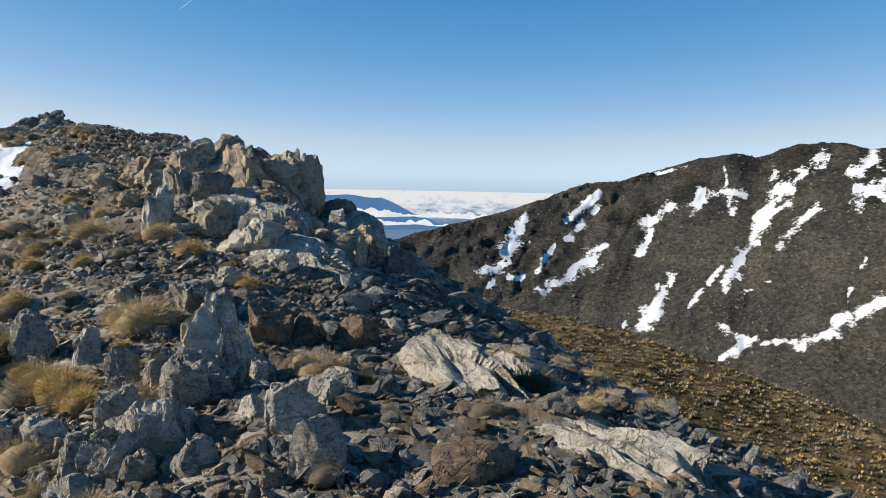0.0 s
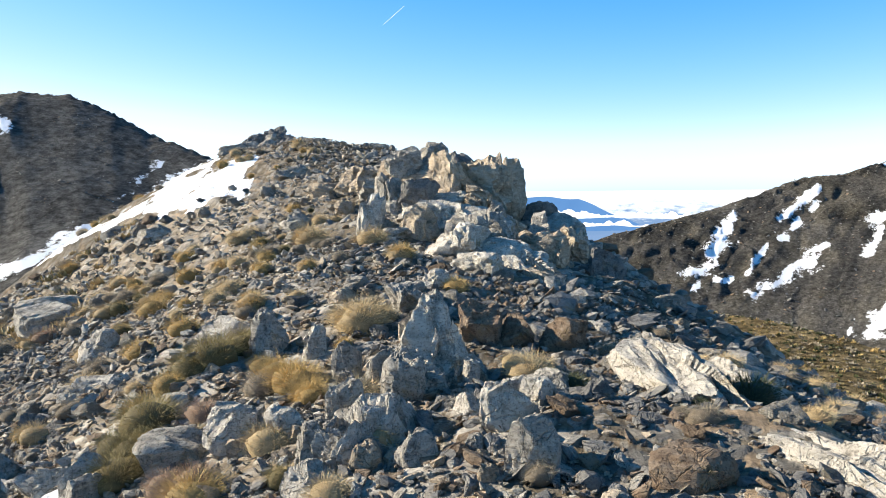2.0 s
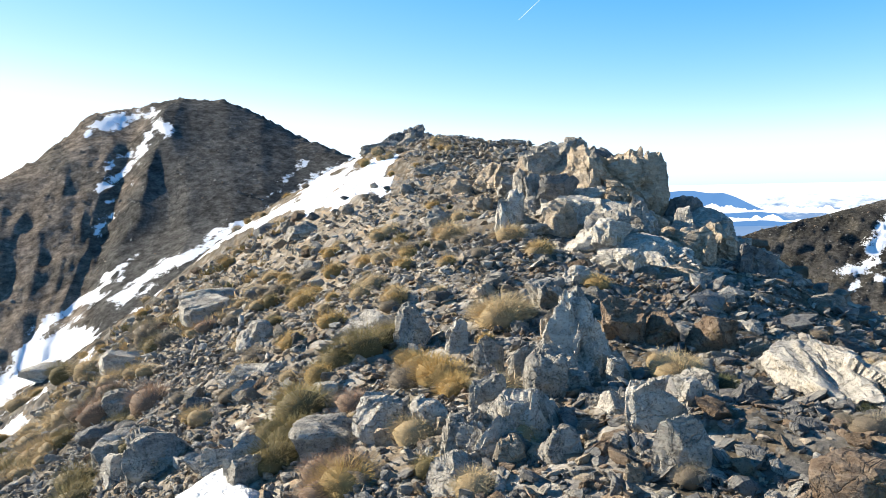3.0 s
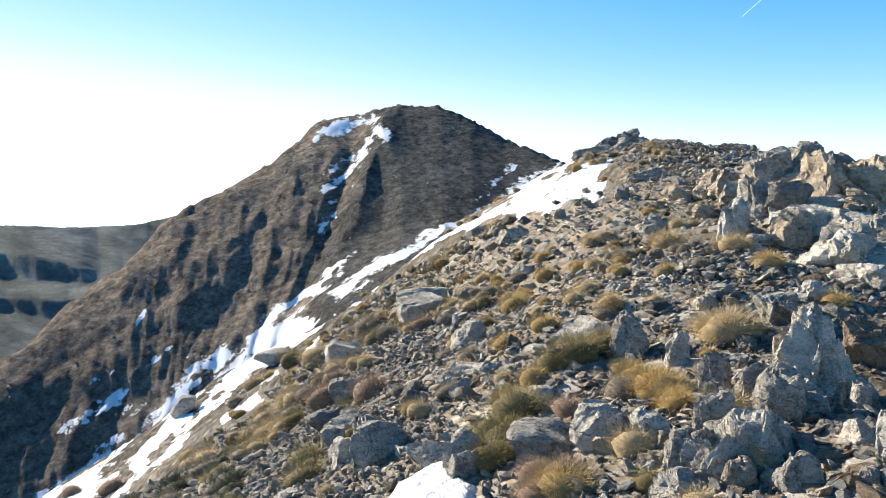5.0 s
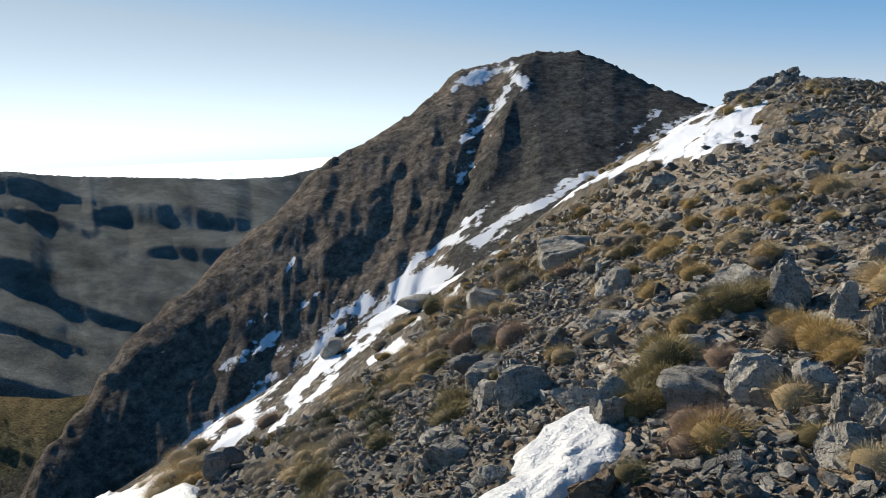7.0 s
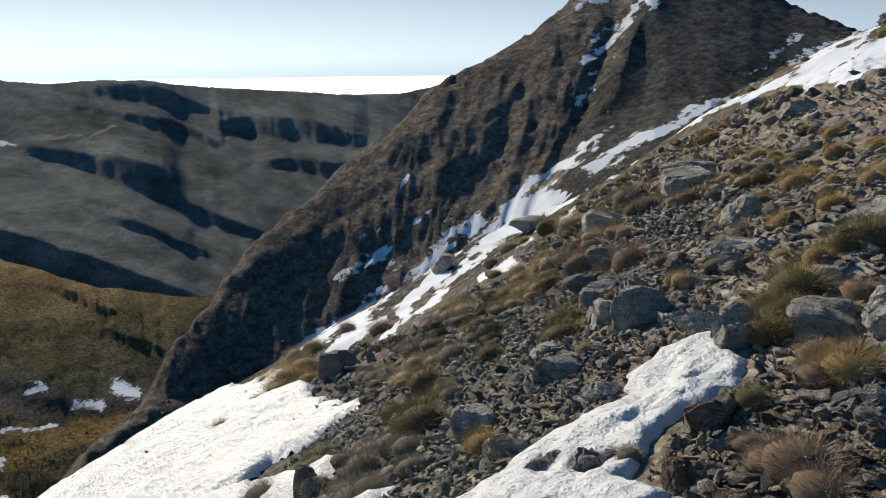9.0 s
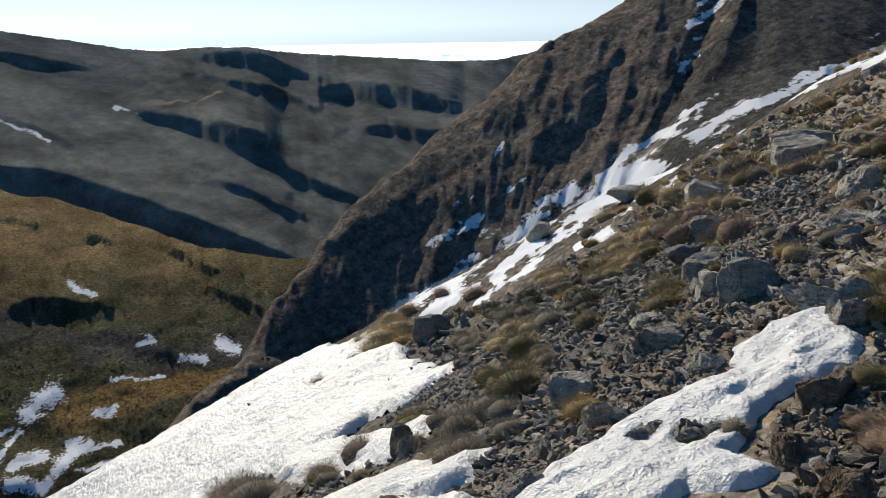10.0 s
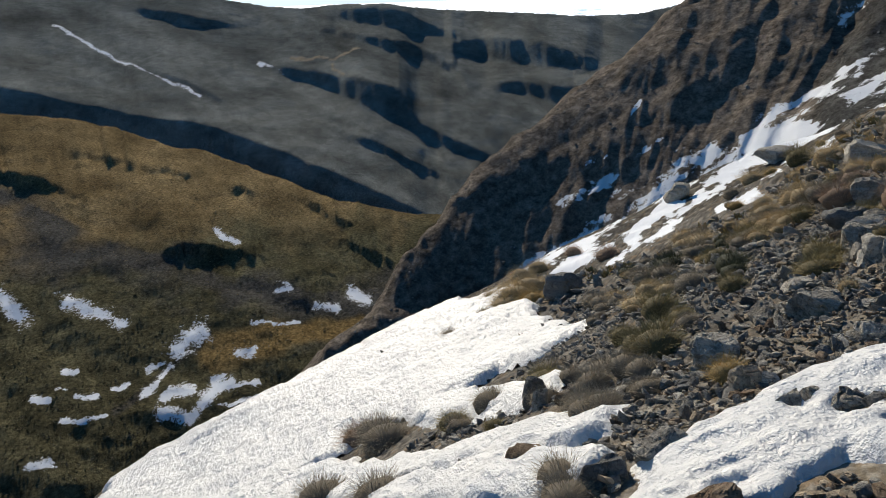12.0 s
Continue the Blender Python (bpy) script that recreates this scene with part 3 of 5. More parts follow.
# ---- the ground: one sheet from underfoot to the horizon ----
def build_ground():
    bearings = np.concatenate([np.linspace(-180, -112, 30, endpoint=False), np.linspace(-112, 34, 980, endpoint=False), np.linspace(34, 180, 40)])
    spans = [(0.002, 0.3, 8), (0.3, 2.0, 36), (2.0, 40, 350), (40, 100, 42), (100, 220, 100), (220, 262, 8), (262, 480, 125), (480, 760, 60), (760, 3300, 230), (3300, 4900, 10)]
    radii = np.concatenate([np.exp(np.linspace(np.log(a), np.log(b), k, endpoint=b > 4000)) for a, b, k in spans])
    az, r = np.meshgrid(bearings, radii)
    az, r = az.ravel(), r.ravel()
    x, y = r * np.sin(np.radians(az)), r * np.cos(np.radians(az))
    z, region = np.zeros_like(x), np.zeros(len(x), int)
    for some in (r < 40, r >= 40):
        z[some], region[some] = land(x[some], y[some])
    el = np.degrees(np.arctan2(z - EYE, r))
    s, u = ridge_axes(x, y)
    # stones, bedrock and soil close by
    close = (region == 0) & (r < 45)
    fade = np.clip((45 - r) / 20, 0, 1) * close
    def close_relief(x, y, s, u, r):
        hard = np.clip(0.35 + 0.16 * (u + 0.5) - 0.03 * (s - 6) + fbm(x, y, 3.0, 3, 91) * 2.2, 0, 1)
        wx, wy = x + fbm(x, y, 0.22, 3, 95) * 0.11, y + fbm(x, y, 0.22, 3, 97) * 0.11
        patch = np.clip(0.6 + fbm(x, y, 1.3, 3, 141) * 2.6, 0.08, 1)
        relief, shade = np.zeros_like(x), np.zeros_like(x)
        for cell, share, seed, k in ((0.62, 0.13, 101, 0.45 * hard), (0.27, 0.36, 111, (0.45 + 0.3 * hard) * patch), (0.13, 0.75, 121, 0.75 * patch), (0.065, 0.85, 131, 0.9)):
            h, tone = stones(wx, wy, cell, share, seed)
            shade = np.where(h * k > relief, tone, shade)
            relief = np.maximum(relief, h * k)
        strata = (fbm(x * 0.35 + y * 0.2, y * 1.6 - x * 0.9, 0.5, 4, 151, True) - 0.5) * 0.22 * hard
        return relief, shade, relief + strata + (fbm(x, y, 0.13, 3, 157, True) - 0.5) * 0.05
    relief, shade, rise = np.zeros_like(x), np.zeros_like(x), np.zeros_like(x)
    k = np.flatnonzero(close)
    relief[k], shade[k], rise[k] = close_relief(x[k], y[k], s[k], u[k], r[k])
    rise = (rise - 0.05) * np.clip((r - 2) / 12, 0.35, 1)
    z = z + rise * fade
    stone = np.clip(relief / 0.03, 0, 1) * fade
    # colours of the bare surfaces
    var = fbm(x, y, 1.6, 4, 161)[:, None]
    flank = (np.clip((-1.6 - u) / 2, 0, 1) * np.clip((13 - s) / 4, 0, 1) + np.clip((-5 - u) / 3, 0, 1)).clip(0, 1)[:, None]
    # right side of the ridge: its shade is darkened into soil and stone colours
    painted_shade = np.clip((u - 0.2) / 1.5, 0, 1)[:, None]
    soil = (1 - 0.45 * painted_shade) * (np.array([0.205, 0.170, 0.123]) * (1 - flank) + np.array([0.095, 0.087, 0.076]) * flank) * (1 + 0.9 * var) * (1 + 1.1 * fbm(x, y, 0.14, 3, 167)[:, None])
    pale = np.clip(0.30 + 0.5 * u / 8, 0.15, 0.5)[:, None]
    rock = np.where(shade[:, None] < pale, np.array([0.52, 0.47, 0.39]), np.where(shade[:, None] < 0.55, np.array([0.36, 0.325, 0.275]), np.where(shade[:, None] < 0.8, np.array([0.23, 0.215, 0.19]), np.array([0.40, 0.30, 0.20]))))
    rock = rock * (1 - 0.3 * flank) * (1 - 0.35 * painted_shade)
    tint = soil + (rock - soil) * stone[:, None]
    slow, patchy = fbm(x, y, 40, 4, 171)[:, None], fbm(az * 1.3, el * 2.0, 2.2, 4, 181)[:, None]
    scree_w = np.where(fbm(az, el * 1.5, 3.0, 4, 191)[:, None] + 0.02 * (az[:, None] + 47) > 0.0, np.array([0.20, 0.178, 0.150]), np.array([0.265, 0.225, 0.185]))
    # right face: greyer scree, its colour also darkened for the shade on it
    shaded_face = np.clip((az + 44.5 + np.clip(2.5 - el, 0, 9) * 0.5 + fbm(az, el, 1.2, 4, 193) * 1.5) / 0.8, 0, 1)[:, None]
    scree_w = scree_w * (1 - shaded_face) + np.array([0.132, 0.128, 0.119]) * shaded_face
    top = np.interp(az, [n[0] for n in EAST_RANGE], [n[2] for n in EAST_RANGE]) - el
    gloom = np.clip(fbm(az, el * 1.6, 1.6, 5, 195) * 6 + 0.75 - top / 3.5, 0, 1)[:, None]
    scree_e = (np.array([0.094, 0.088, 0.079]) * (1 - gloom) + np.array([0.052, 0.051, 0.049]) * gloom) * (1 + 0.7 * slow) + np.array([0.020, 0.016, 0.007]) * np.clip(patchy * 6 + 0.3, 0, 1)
    turf = np.array([0.24, 0.18, 0.095]) * (1 + 0.8 * patchy) * (1 + 1.6 * fbm(x, y, 2.0, 3, 201)[:, None])
    stony = np.interp(az, [-104, -98, -90.7, -84], [-12.1, -16.4, -19.8, -21.7]) - 0.6 - el
    stony = np.clip(0.5 + fbm(az, el * 1.6, 3.0, 5, 213) * 3.2 - abs(stony) / 3.4 + 0.5 * (stony > -1), 0, 1)[:, None] * np.clip((el + 26.5) / 2, 0, 1)[:, None]
    heath = np.array([0.235, 0.172, 0.088]) * (1 + 1.3 * fbm(az, el * 1.8, 2.4, 5, 211)[:, None])
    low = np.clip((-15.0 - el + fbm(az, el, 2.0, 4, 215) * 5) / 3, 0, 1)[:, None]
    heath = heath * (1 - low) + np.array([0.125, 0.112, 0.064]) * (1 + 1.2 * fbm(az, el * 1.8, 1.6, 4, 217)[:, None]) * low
    heath = heath * (1 - stony) + np.array([0.105, 0.098, 0.085]) * stony
    stream = np.clip(strokes(az, el, [(-99.9, -27.2, -97.8, -26.4, 0.36), (-97.8, -26.4, -93.9, -24.1, 0.32), (-93.9, -24.1, -92.5, -23.2, 0.22)], 0.0), 0, 1)[:, None]
    meadow = np.clip(strokes(az, el, [(-92.3, -24.6, -87.3, -24.1, 1.0), (-87.3, -24.1, -80.8, -24.0, 0.6)], 0.2) * 2, 0, 1)[:, None]
    heath = heath * (1 - meadow) + np.array([0.27, 0.185, 0.080]) * meadow
    heath = heath * (1 - stream) + np.array([0.085, 0.078, 0.066]) * stream
    down = np.array([0.172, 0.176, 0.158]) * (1 + 1.2 * fbm(az, el * 2.5, 3.5, 5, 221)[:, None]) * (1 + 0.9 * fbm((az - 0.45 * el) * 0.3, el + 0.42 * az, 0.7, 4, 223)[:, None])
    trail = strokes(az, el, [(-81.5, -4.9, -81.6, -5.6, 0.05), (-81.6, -5.6, -81.0, -6.0, 0.05), (-81.5, -4.9, -79.6, -4.3, 0.05), (-84.5, -4.6, -81.5, -4.9, 0.04)], 0.0)
    down = np.where(trail[:, None] > 0.3, np.array([0.30, 0.25, 0.18]), down)
    moor = np.array([0.135, 0.11, 0.05]) * (1 + 1.2 * fbm(x, y, 60, 3, 231)[:, None])
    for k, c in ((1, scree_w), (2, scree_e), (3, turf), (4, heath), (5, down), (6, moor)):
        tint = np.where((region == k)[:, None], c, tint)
    wob = fbm(az, el, 0.9, 4, 241) * 1.1
    streaky = np.where(r > 15, fbm((az * 0.85 + el * 0.52) * 0.3, -az * 0.52 + el * 0.85, 0.5, 5, 245) * 4.2 - 0.25 + 0.2 * np.clip((el + 1) / 3, 0, 1), 0)
    wob = np.where(region < 2, streaky, np.where(region == 2, fbm(az, el, 0.5, 5, 243) * 2.8 - 0.05, wob))
    snow = np.full(az.shape, -3.0)
    for lists, ids in ((SNOW_EAST, (2, 3)), (SNOW_WEST, (0, 1)), (SNOW_VALLEY, (4, 6)), (SNOW_FAR, (5,))):
        here = np.isin(region, ids) & (r > 15)
        snow[here] = strokes(az[here], el[here], lists, wob[here])
    n, m = len(radii), len(bearings)
    i = (np.arange(n - 1)[:, None] * m + np.arange(m - 1)[None]).ravel()
    quads = np.stack([i, i + m, i + m + 1, i + 1], 1)
    me = bpy.data.meshes.new("ground")
    me.from_pydata(np.stack([x, y, z], 1), [], quads)
    me.shade_smooth()
    far = np.clip((np.log(r) - np.log(18)) / (np.log(60) - np.log(18)), 0, 1)
    for name, values in (("snow", np.clip(snow, -3, 1)), ("far", far)):
        me.attributes.new(name, "FLOAT", "POINT").data.foreach_set("value", values.astype(np.float32))
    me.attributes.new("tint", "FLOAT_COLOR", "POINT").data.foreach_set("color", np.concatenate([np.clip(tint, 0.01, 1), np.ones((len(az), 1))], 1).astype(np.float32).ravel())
    me.materials.append(GROUND)
    return tagged(new("ground", me), "stony mountain ridge with scree, dry turf and old snow", "ground", kind="structure")


build_ground()


# ---- cloud sea and far hills hazed blue, as glowing backdrops ----
def bearing_sheet(name, a0, a1, columns, profile, material, label):
    """A far sheet between two bearings; profile gives (distance, height in degrees) rows for a bearing."""
    bm = bmesh.new()
    rows = []
    for a in np.linspace(a0, a1, columns):
        rows.append([bm.verts.new((d * math.sin(radians(a)), d * math.cos(radians(a)), EYE + d * math.tan(radians(e)))) for d, e in profile(a)])
    for p, q in zip(rows, rows[1:]):
        for k in range(len(p) - 1):
            bm.faces.new((p[k], q[k], q[k + 1], p[k + 1]))
    me = bpy.data.meshes.new(name)
    bm.to_mesh(me)
    bm.free()
    me.shade_smooth()
    me.materials.append(material)
    return tagged(new(name, me), label, "backdrop", kind="structure")


def cloud_material(glow):
    m = Nodes("cloud_sea", 1.0)
    v = m.scaled(m.coord(), 0.0034, 0.0011, 0.011)
    puff = m.mix(0.35, m.noise(3.0, 6, 0.6, v), m.noise(9.0, 6, 0.65, v))
    n = m.tree.nodes.new("ShaderNodeSeparateXYZ")
    m.put(n.inputs[0], m.coord())
    high = m.math("MULTIPLY", m.math("ADD", n.outputs[2], 330.0), 1 / 500.0)
    # hazy blue low down, white above; both are emitted in place of daylight
    c = m.ramp(m.math("ADD", puff, high), [(0.62, (0.16, 0.27, 0.46)), (0.76, (0.62, 0.70, 0.80)), (0.86, (0.92, 0.93, 0.95))])
    m.bsdf.inputs["Specular IOR Level"].default_value = 0.0
    m.put(m.bsdf.inputs["Emission Color"], c)
    m.put(m.bsdf.inputs["Emission Strength"], glow)
    return m.color((0.02, 0.02, 0.02))


# western half glows more, for the sunlight that scatters through the clouds there
for first, last, glow in ((-130, -45, 1.7), (-45, 130, 0.62)):
    bearing_sheet("cloud_sea", first, last, 140, lambda a: [(3900 + 100 * k, -8.4 + 7.2 * (k / 9) ** 0.7) for k in range(10)], cloud_material(glow), "bright white sea of clouds far below the horizon")
# the blue is air haze, put into the emission of the far range
blue = Nodes("hazed_hills", 1.0)
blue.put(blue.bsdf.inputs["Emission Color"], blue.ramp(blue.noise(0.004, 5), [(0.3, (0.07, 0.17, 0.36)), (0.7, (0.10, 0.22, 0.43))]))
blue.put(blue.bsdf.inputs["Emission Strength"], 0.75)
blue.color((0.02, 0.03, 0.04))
# sunlit white of the banks and the contrail, given as emission
white = Nodes("cloud_bank", 1.0)
white.put(white.bsdf.inputs["Emission Color"], white.ramp(white.noise(0.012, 6), [(0.3, (0.70, 0.77, 0.86)), (0.6, (0.95, 0.96, 0.98))]))
white.put(white.bsdf.inputs["Emission Strength"], 0.66)
white.color((0.02, 0.02, 0.02))


def bank(low, high, seed):
    def profile(a):
        n = float(abs(fbm(np.array([a]), np.array([0.0]), 0.9, 5, seed)[0])) - 0.12 + 0.7 * float(fbm(np.array([a]), np.array([3.0]), 2.2, 2, seed + 5)[0])
        m = float(fbm(np.array([a]), np.array([7.0]), 2.4, 4, seed + 9)[0])
        return [(4200, low + 0.35 * m), (4215, max(low + 0.35 * m, (low + high) / 2)), (4225, max(low + 0.35 * m, high + 1.3 * n))]
    return profile


bearing_sheet("cloud_bank", -8.5, 9, 260, bank(-3.15, -2.75, 701), white.mat, "bank of white cumulus cloud before the far hills")
bearing_sheet("cloud_bank", -7, 4, 200, bank(-3.75, -3.6, 731), white.mat, "thin bank of white cloud over the far plain")
bearing_sheet("contrail", -18.3, -16.8, 8, lambda a: [(4600, 10.62 + (a + 18.3) * 0.83), (4600, 10.648 + (a + 18.3) * 0.83)], white.mat, "short white contrail in the clear sky")
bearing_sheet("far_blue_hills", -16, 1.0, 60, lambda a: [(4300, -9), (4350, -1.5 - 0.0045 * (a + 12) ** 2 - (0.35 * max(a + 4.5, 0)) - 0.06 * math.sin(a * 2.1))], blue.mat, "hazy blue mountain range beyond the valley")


# ---- shapes ----
def ico(level):
    bm = bmesh.new()
    bmesh.ops.create_icosphere(bm, subdivisions=level, radius=1.0)
    v = np.array([p.co[:] for p in bm.verts])
    f = np.array([[p.index for p in q.verts] for q in bm.faces])
    bm.free()
    return v, f


ICO = {k: ico(k) for k in (1, 2, 4, 5, 6)}


def solid_noise(p, size, octaves, seed):
    return (fbm(p[:, 0] + 0.7 * p[:, 2], p[:, 1] - 0.4 * p[:, 2], size, octaves, seed) + fbm(p[:, 2] + 3.1, p[:, 0] * 0.8 + p[:, 1] * 0.6, size, octaves, seed + 50))


def cells(p, rng, count, offset, tilt):
    """Height of broken blocks: each of many random cells lies at its own level, with its own tilt."""
    c = rng.uniform(-1, 1, (count, 3))
    turn = np.linalg.qr(rng.normal(size=(3, 3)))[0] @ np.diag([1.0, 0.7, 1.7])
    k = (((p @ turn)[:, None] - (c @ turn)[None]) ** 2).sum(2).argmin(1)
    return np.minimum(rng.uniform(-1, 0.4, count)[k] * offset + ((p - c[k]) * rng.normal(0, tilt, (count, 3))[k]).sum(1) * 0.5, 0.03)


def rock_points(seed, level, blocky=0.64, rough=0.13, planes=10):
    """Points of a broken angular rock that fills a box from -1 to 1, with its faces."""
    rng = np.random.default_rng(seed)
    v, f = ICO[level]
    p = np.sign(v) * abs(v) ** blocky
    for _ in range(planes):
        n = rng.normal(size=3)
        n /= np.linalg.norm(n)
        p = p - np.maximum(p @ n - rng.uniform(0.58, 0.95), 0)[:, None] * n
    a = rng.uniform(0, 6.28)
    dip = np.array([math.cos(a) * 0.75, math.sin(a) * 0.75, 0.66])
    if level > 3:
        layer = p @ dip
        step = fbm(layer + 0.15 * fbm(p[:, 0], p[:, 1], 0.5, 2, seed), layer * 0.1 + p[:, 0] * 0.12, 0.30, 3, seed + 7, True) - 0.5
        p = p + v * (cells(p, rng, 12, 0.24, 0.30) + cells(p, rng, 50, 0.07, 0.22))[:, None] * min(rough, 0.16) * 5
        p = p + v * (step * rough * 0.4 + solid_noise(p, 0.6, 3, seed + 3) * rough * 0.9 + (abs(solid_noise(p, 0.28, 4, seed + 5)) - 0.12) * rough * -1.5)[:, None]
    p = (p - (p.max(0) + p.min(0)) / 2) / ((p.max(0) - p.min(0)) / 2)
    return p, f


def mesh_of(name, p, f, material, angle=22):
    me = bpy.data.meshes.new(name)
    me.from_pydata(p, [], f)
    me.shade_smooth()
    me.set_sharp_from_angle(angle=radians(angle))
    me.materials.append(material)
    return me


ROCK_WORDS = {"g": "grey lichen-spotted", "w": "pale weathered", "t": "tan sunlit", "d": "dark grey", "b": "rusty brown"}
rock_count = [0]


def rock_thing(name, label, category, x, y, z, wide, high, deep, tone, turn, lean, level, group="", blocky=0.64, rough=0.13):
    """A rock whose foot is at z: wide across, high, deep along the view from the ridge."""
    rock_count[0] += 1
    p, f = rock_points(1000 + rock_count[0], level if math.hypot(x, y) < 8 or name == "rock_outcrop" or name == "crag_block" and wide > 0.6 else 4, blocky, rough)
    ob = new(name, mesh_of(name, p * np.array([wide / 2, deep / 2, high / 2]), f, ROCK[tone]))
    ob.matrix_world = pose(x, y, z + high / 2, lean, lean * 0.6, turn)
    return tagged(ob, label, category, group)


def boulder(x, y, z, wide, high, tone, level=5):
    """A rock half sunk in the ground."""
    turn = -math.degrees(math.atan2(x, y)) + random.uniform(-18, 18)
    deep = wide * random.uniform(0.75, 1.05)
    foot = min(z, ground_z(x, y)) - 0.12 - 0.12 * high
    size = "large" if wide > 0.55 else "angular"
    back = deep * 0.35
    r = math.hypot(x, y)
    return rock_thing("boulder", f"{size} {ROCK_WORDS[tone]} boulder half sunk in the stony ridge", "boulder", x * (1 + back / r), y * (1 + back / r), foot, wide * 1.08, z + high - foot, deep, tone, turn, random.uniform(-5, 5), level, "boulders on the ridge", 0.62, 0.10)


def crag_block(x, y, z, wide, high, tone):
    turn = -math.degrees(math.atan2(x, y)) + random.uniform(-15, 15) - (35 if tone in "wt" else 0)
    deep = max(wide * random.uniform(0.8, 1.1), 0.45)
    foot = min(z - 0.25 * high - 0.1, z) if z > ground_z(x, y) + 0.15 else min(z, ground_z(x, y)) - 0.1 - 0.1 * high
    r = math.hypot(x, y)
    back = deep * 0.35
    return rock_thing("crag_block", f"{ROCK_WORDS[tone]} broken block of the rocky outcrop", "rock", x * (1 + back / r), y * (1 + back / r), foot, wide * 1.3, z + high - foot, deep, tone, turn, random.uniform(-14, 14), 5, "blocks of the outcrop", 0.6, 0.2)


# ---- tussocks and cushion shrubs ----
def tuft_mesh(seed, blades, spread, curl, material, dome):
    rng = np.random.default_rng(seed)
    points, faces, along = [], [], []
    for _ in range(blades):
        a, k = rng.uniform(0, 6.283), math.sqrt(rng.uniform(0, 1))
        tilt = k * spread + rng.normal(0, 0.16)
        way = np.array([math.cos(a) * math.sin(tilt), math.sin(a) * math.sin(tilt), math.cos(tilt)])
        length = dome * (1 - 0.3 * k * k) * rng.uniform(0.65, 1.15)
        start = rng.uniform(0.3, 0.85)
        root = np.array([math.cos(a), math.sin(a), 0]) * k * 0.16 + way * length * start + rng.normal(0, 0.025, 3)
        b = rng.uniform(0, 6.283)
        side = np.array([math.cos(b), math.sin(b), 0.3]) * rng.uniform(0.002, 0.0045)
        tip = root + (way + np.array([math.cos(a) * curl, math.sin(a) * curl, -curl * rng.uniform(0.2, 1.0)]) + rng.normal(0, 0.22, 3)) * length * rng.uniform(0.2, 0.38)
        n = len(points)
        points += [root - side, root + side, tip]
        along += [start, start, 1.0]
        faces.append((n, n + 1, n + 2))
    me = bpy.data.meshes.new("foliage")
    me.from_pydata(points, [], faces)
    me.attributes.new("along", "FLOAT", "POINT").data.foreach_set("value", np.array(along, np.float32))
    me.materials.append(material)
    return me


def core_mesh(seed, material, wide, high):
    p, f = rock_points(seed, 2, 1.0, 0, 0)
    rng = np.random.default_rng(seed)
    p = p * (1 + rng.normal(0, 0.09, (len(p), 1)))
    me = bpy.data.meshes.new("cushion")
    me.from_pydata(p * np.array([wide, wide, high]), [], f)
    me.shade_smooth()
    # whole core takes the dark root tone, as painted shade inside the tuft
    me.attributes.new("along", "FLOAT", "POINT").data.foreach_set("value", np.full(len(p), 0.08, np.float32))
    me.materials.append(material)
    return me


TUFT_WORDS = {"straw": ("grass_tussock", "pale straw-coloured tussock of dry grass", "grass"), "gold": ("grass_tussock", "golden dry grass tussock among stones", "grass"),
              "green": ("spiny_shrub", "low olive-green spiny cushion shrub", "shrub"), "russet": ("spiny_shrub", "dry russet cushion shrub with bare twigs", "shrub"),
              "grey": ("cushion_shrub", "grey-brown dried cushion shrub", "shrub"), "dark": ("cushion_shrub", "dark green cushion shrub on stony ground", "shrub")}
TUFT_FORM = {"straw": (3000, 1.4, 0.25, 0.52), "gold": (3000, 1.35, 0.15, 0.55), "green": (3000, 1.35, 0.1, 0.52), "russet": (3000, 1.4, 0.05, 0.5), "grey": (3000, 1.45, 0.05, 0.45), "dark": (3000, 1.4, 0.05, 0.46)}
tuft_store = {}


def tuft(x, y, wide, kind, variant=None):
    """A tussock or cushion shrub of that width standing on the ground."""
    variant = random.randrange(3) if variant is None else variant
    m = pose(x, y, ground_z(x, y) + 0.02, random.uniform(-14, 14), random.uniform(-14, 14), random.uniform(0, 360))
    k = wide * random.uniform(0.95, 1.12)
    tall = k * random.uniform(0.7, 0.9)
    if (kind, variant) not in tuft_store:
        name, label, category = TUFT_WORDS[kind]
        blades, spread, curl, dome = TUFT_FORM[kind]
        root = tagged(new(name), label, category, "tussocks and shrubs of the ridge")
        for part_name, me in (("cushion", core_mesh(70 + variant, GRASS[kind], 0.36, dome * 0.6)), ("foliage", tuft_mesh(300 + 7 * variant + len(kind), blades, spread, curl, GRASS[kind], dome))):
            child = new(part_name, me)
            child.parent = root
        tuft_store[kind, variant] = root
        root.matrix_world = m
        root.scale = (k, k, tall)
        return root
    ob = copy_thing(tuft_store[kind, variant], m)
    ob.scale = (k, k, tall)
    return ob


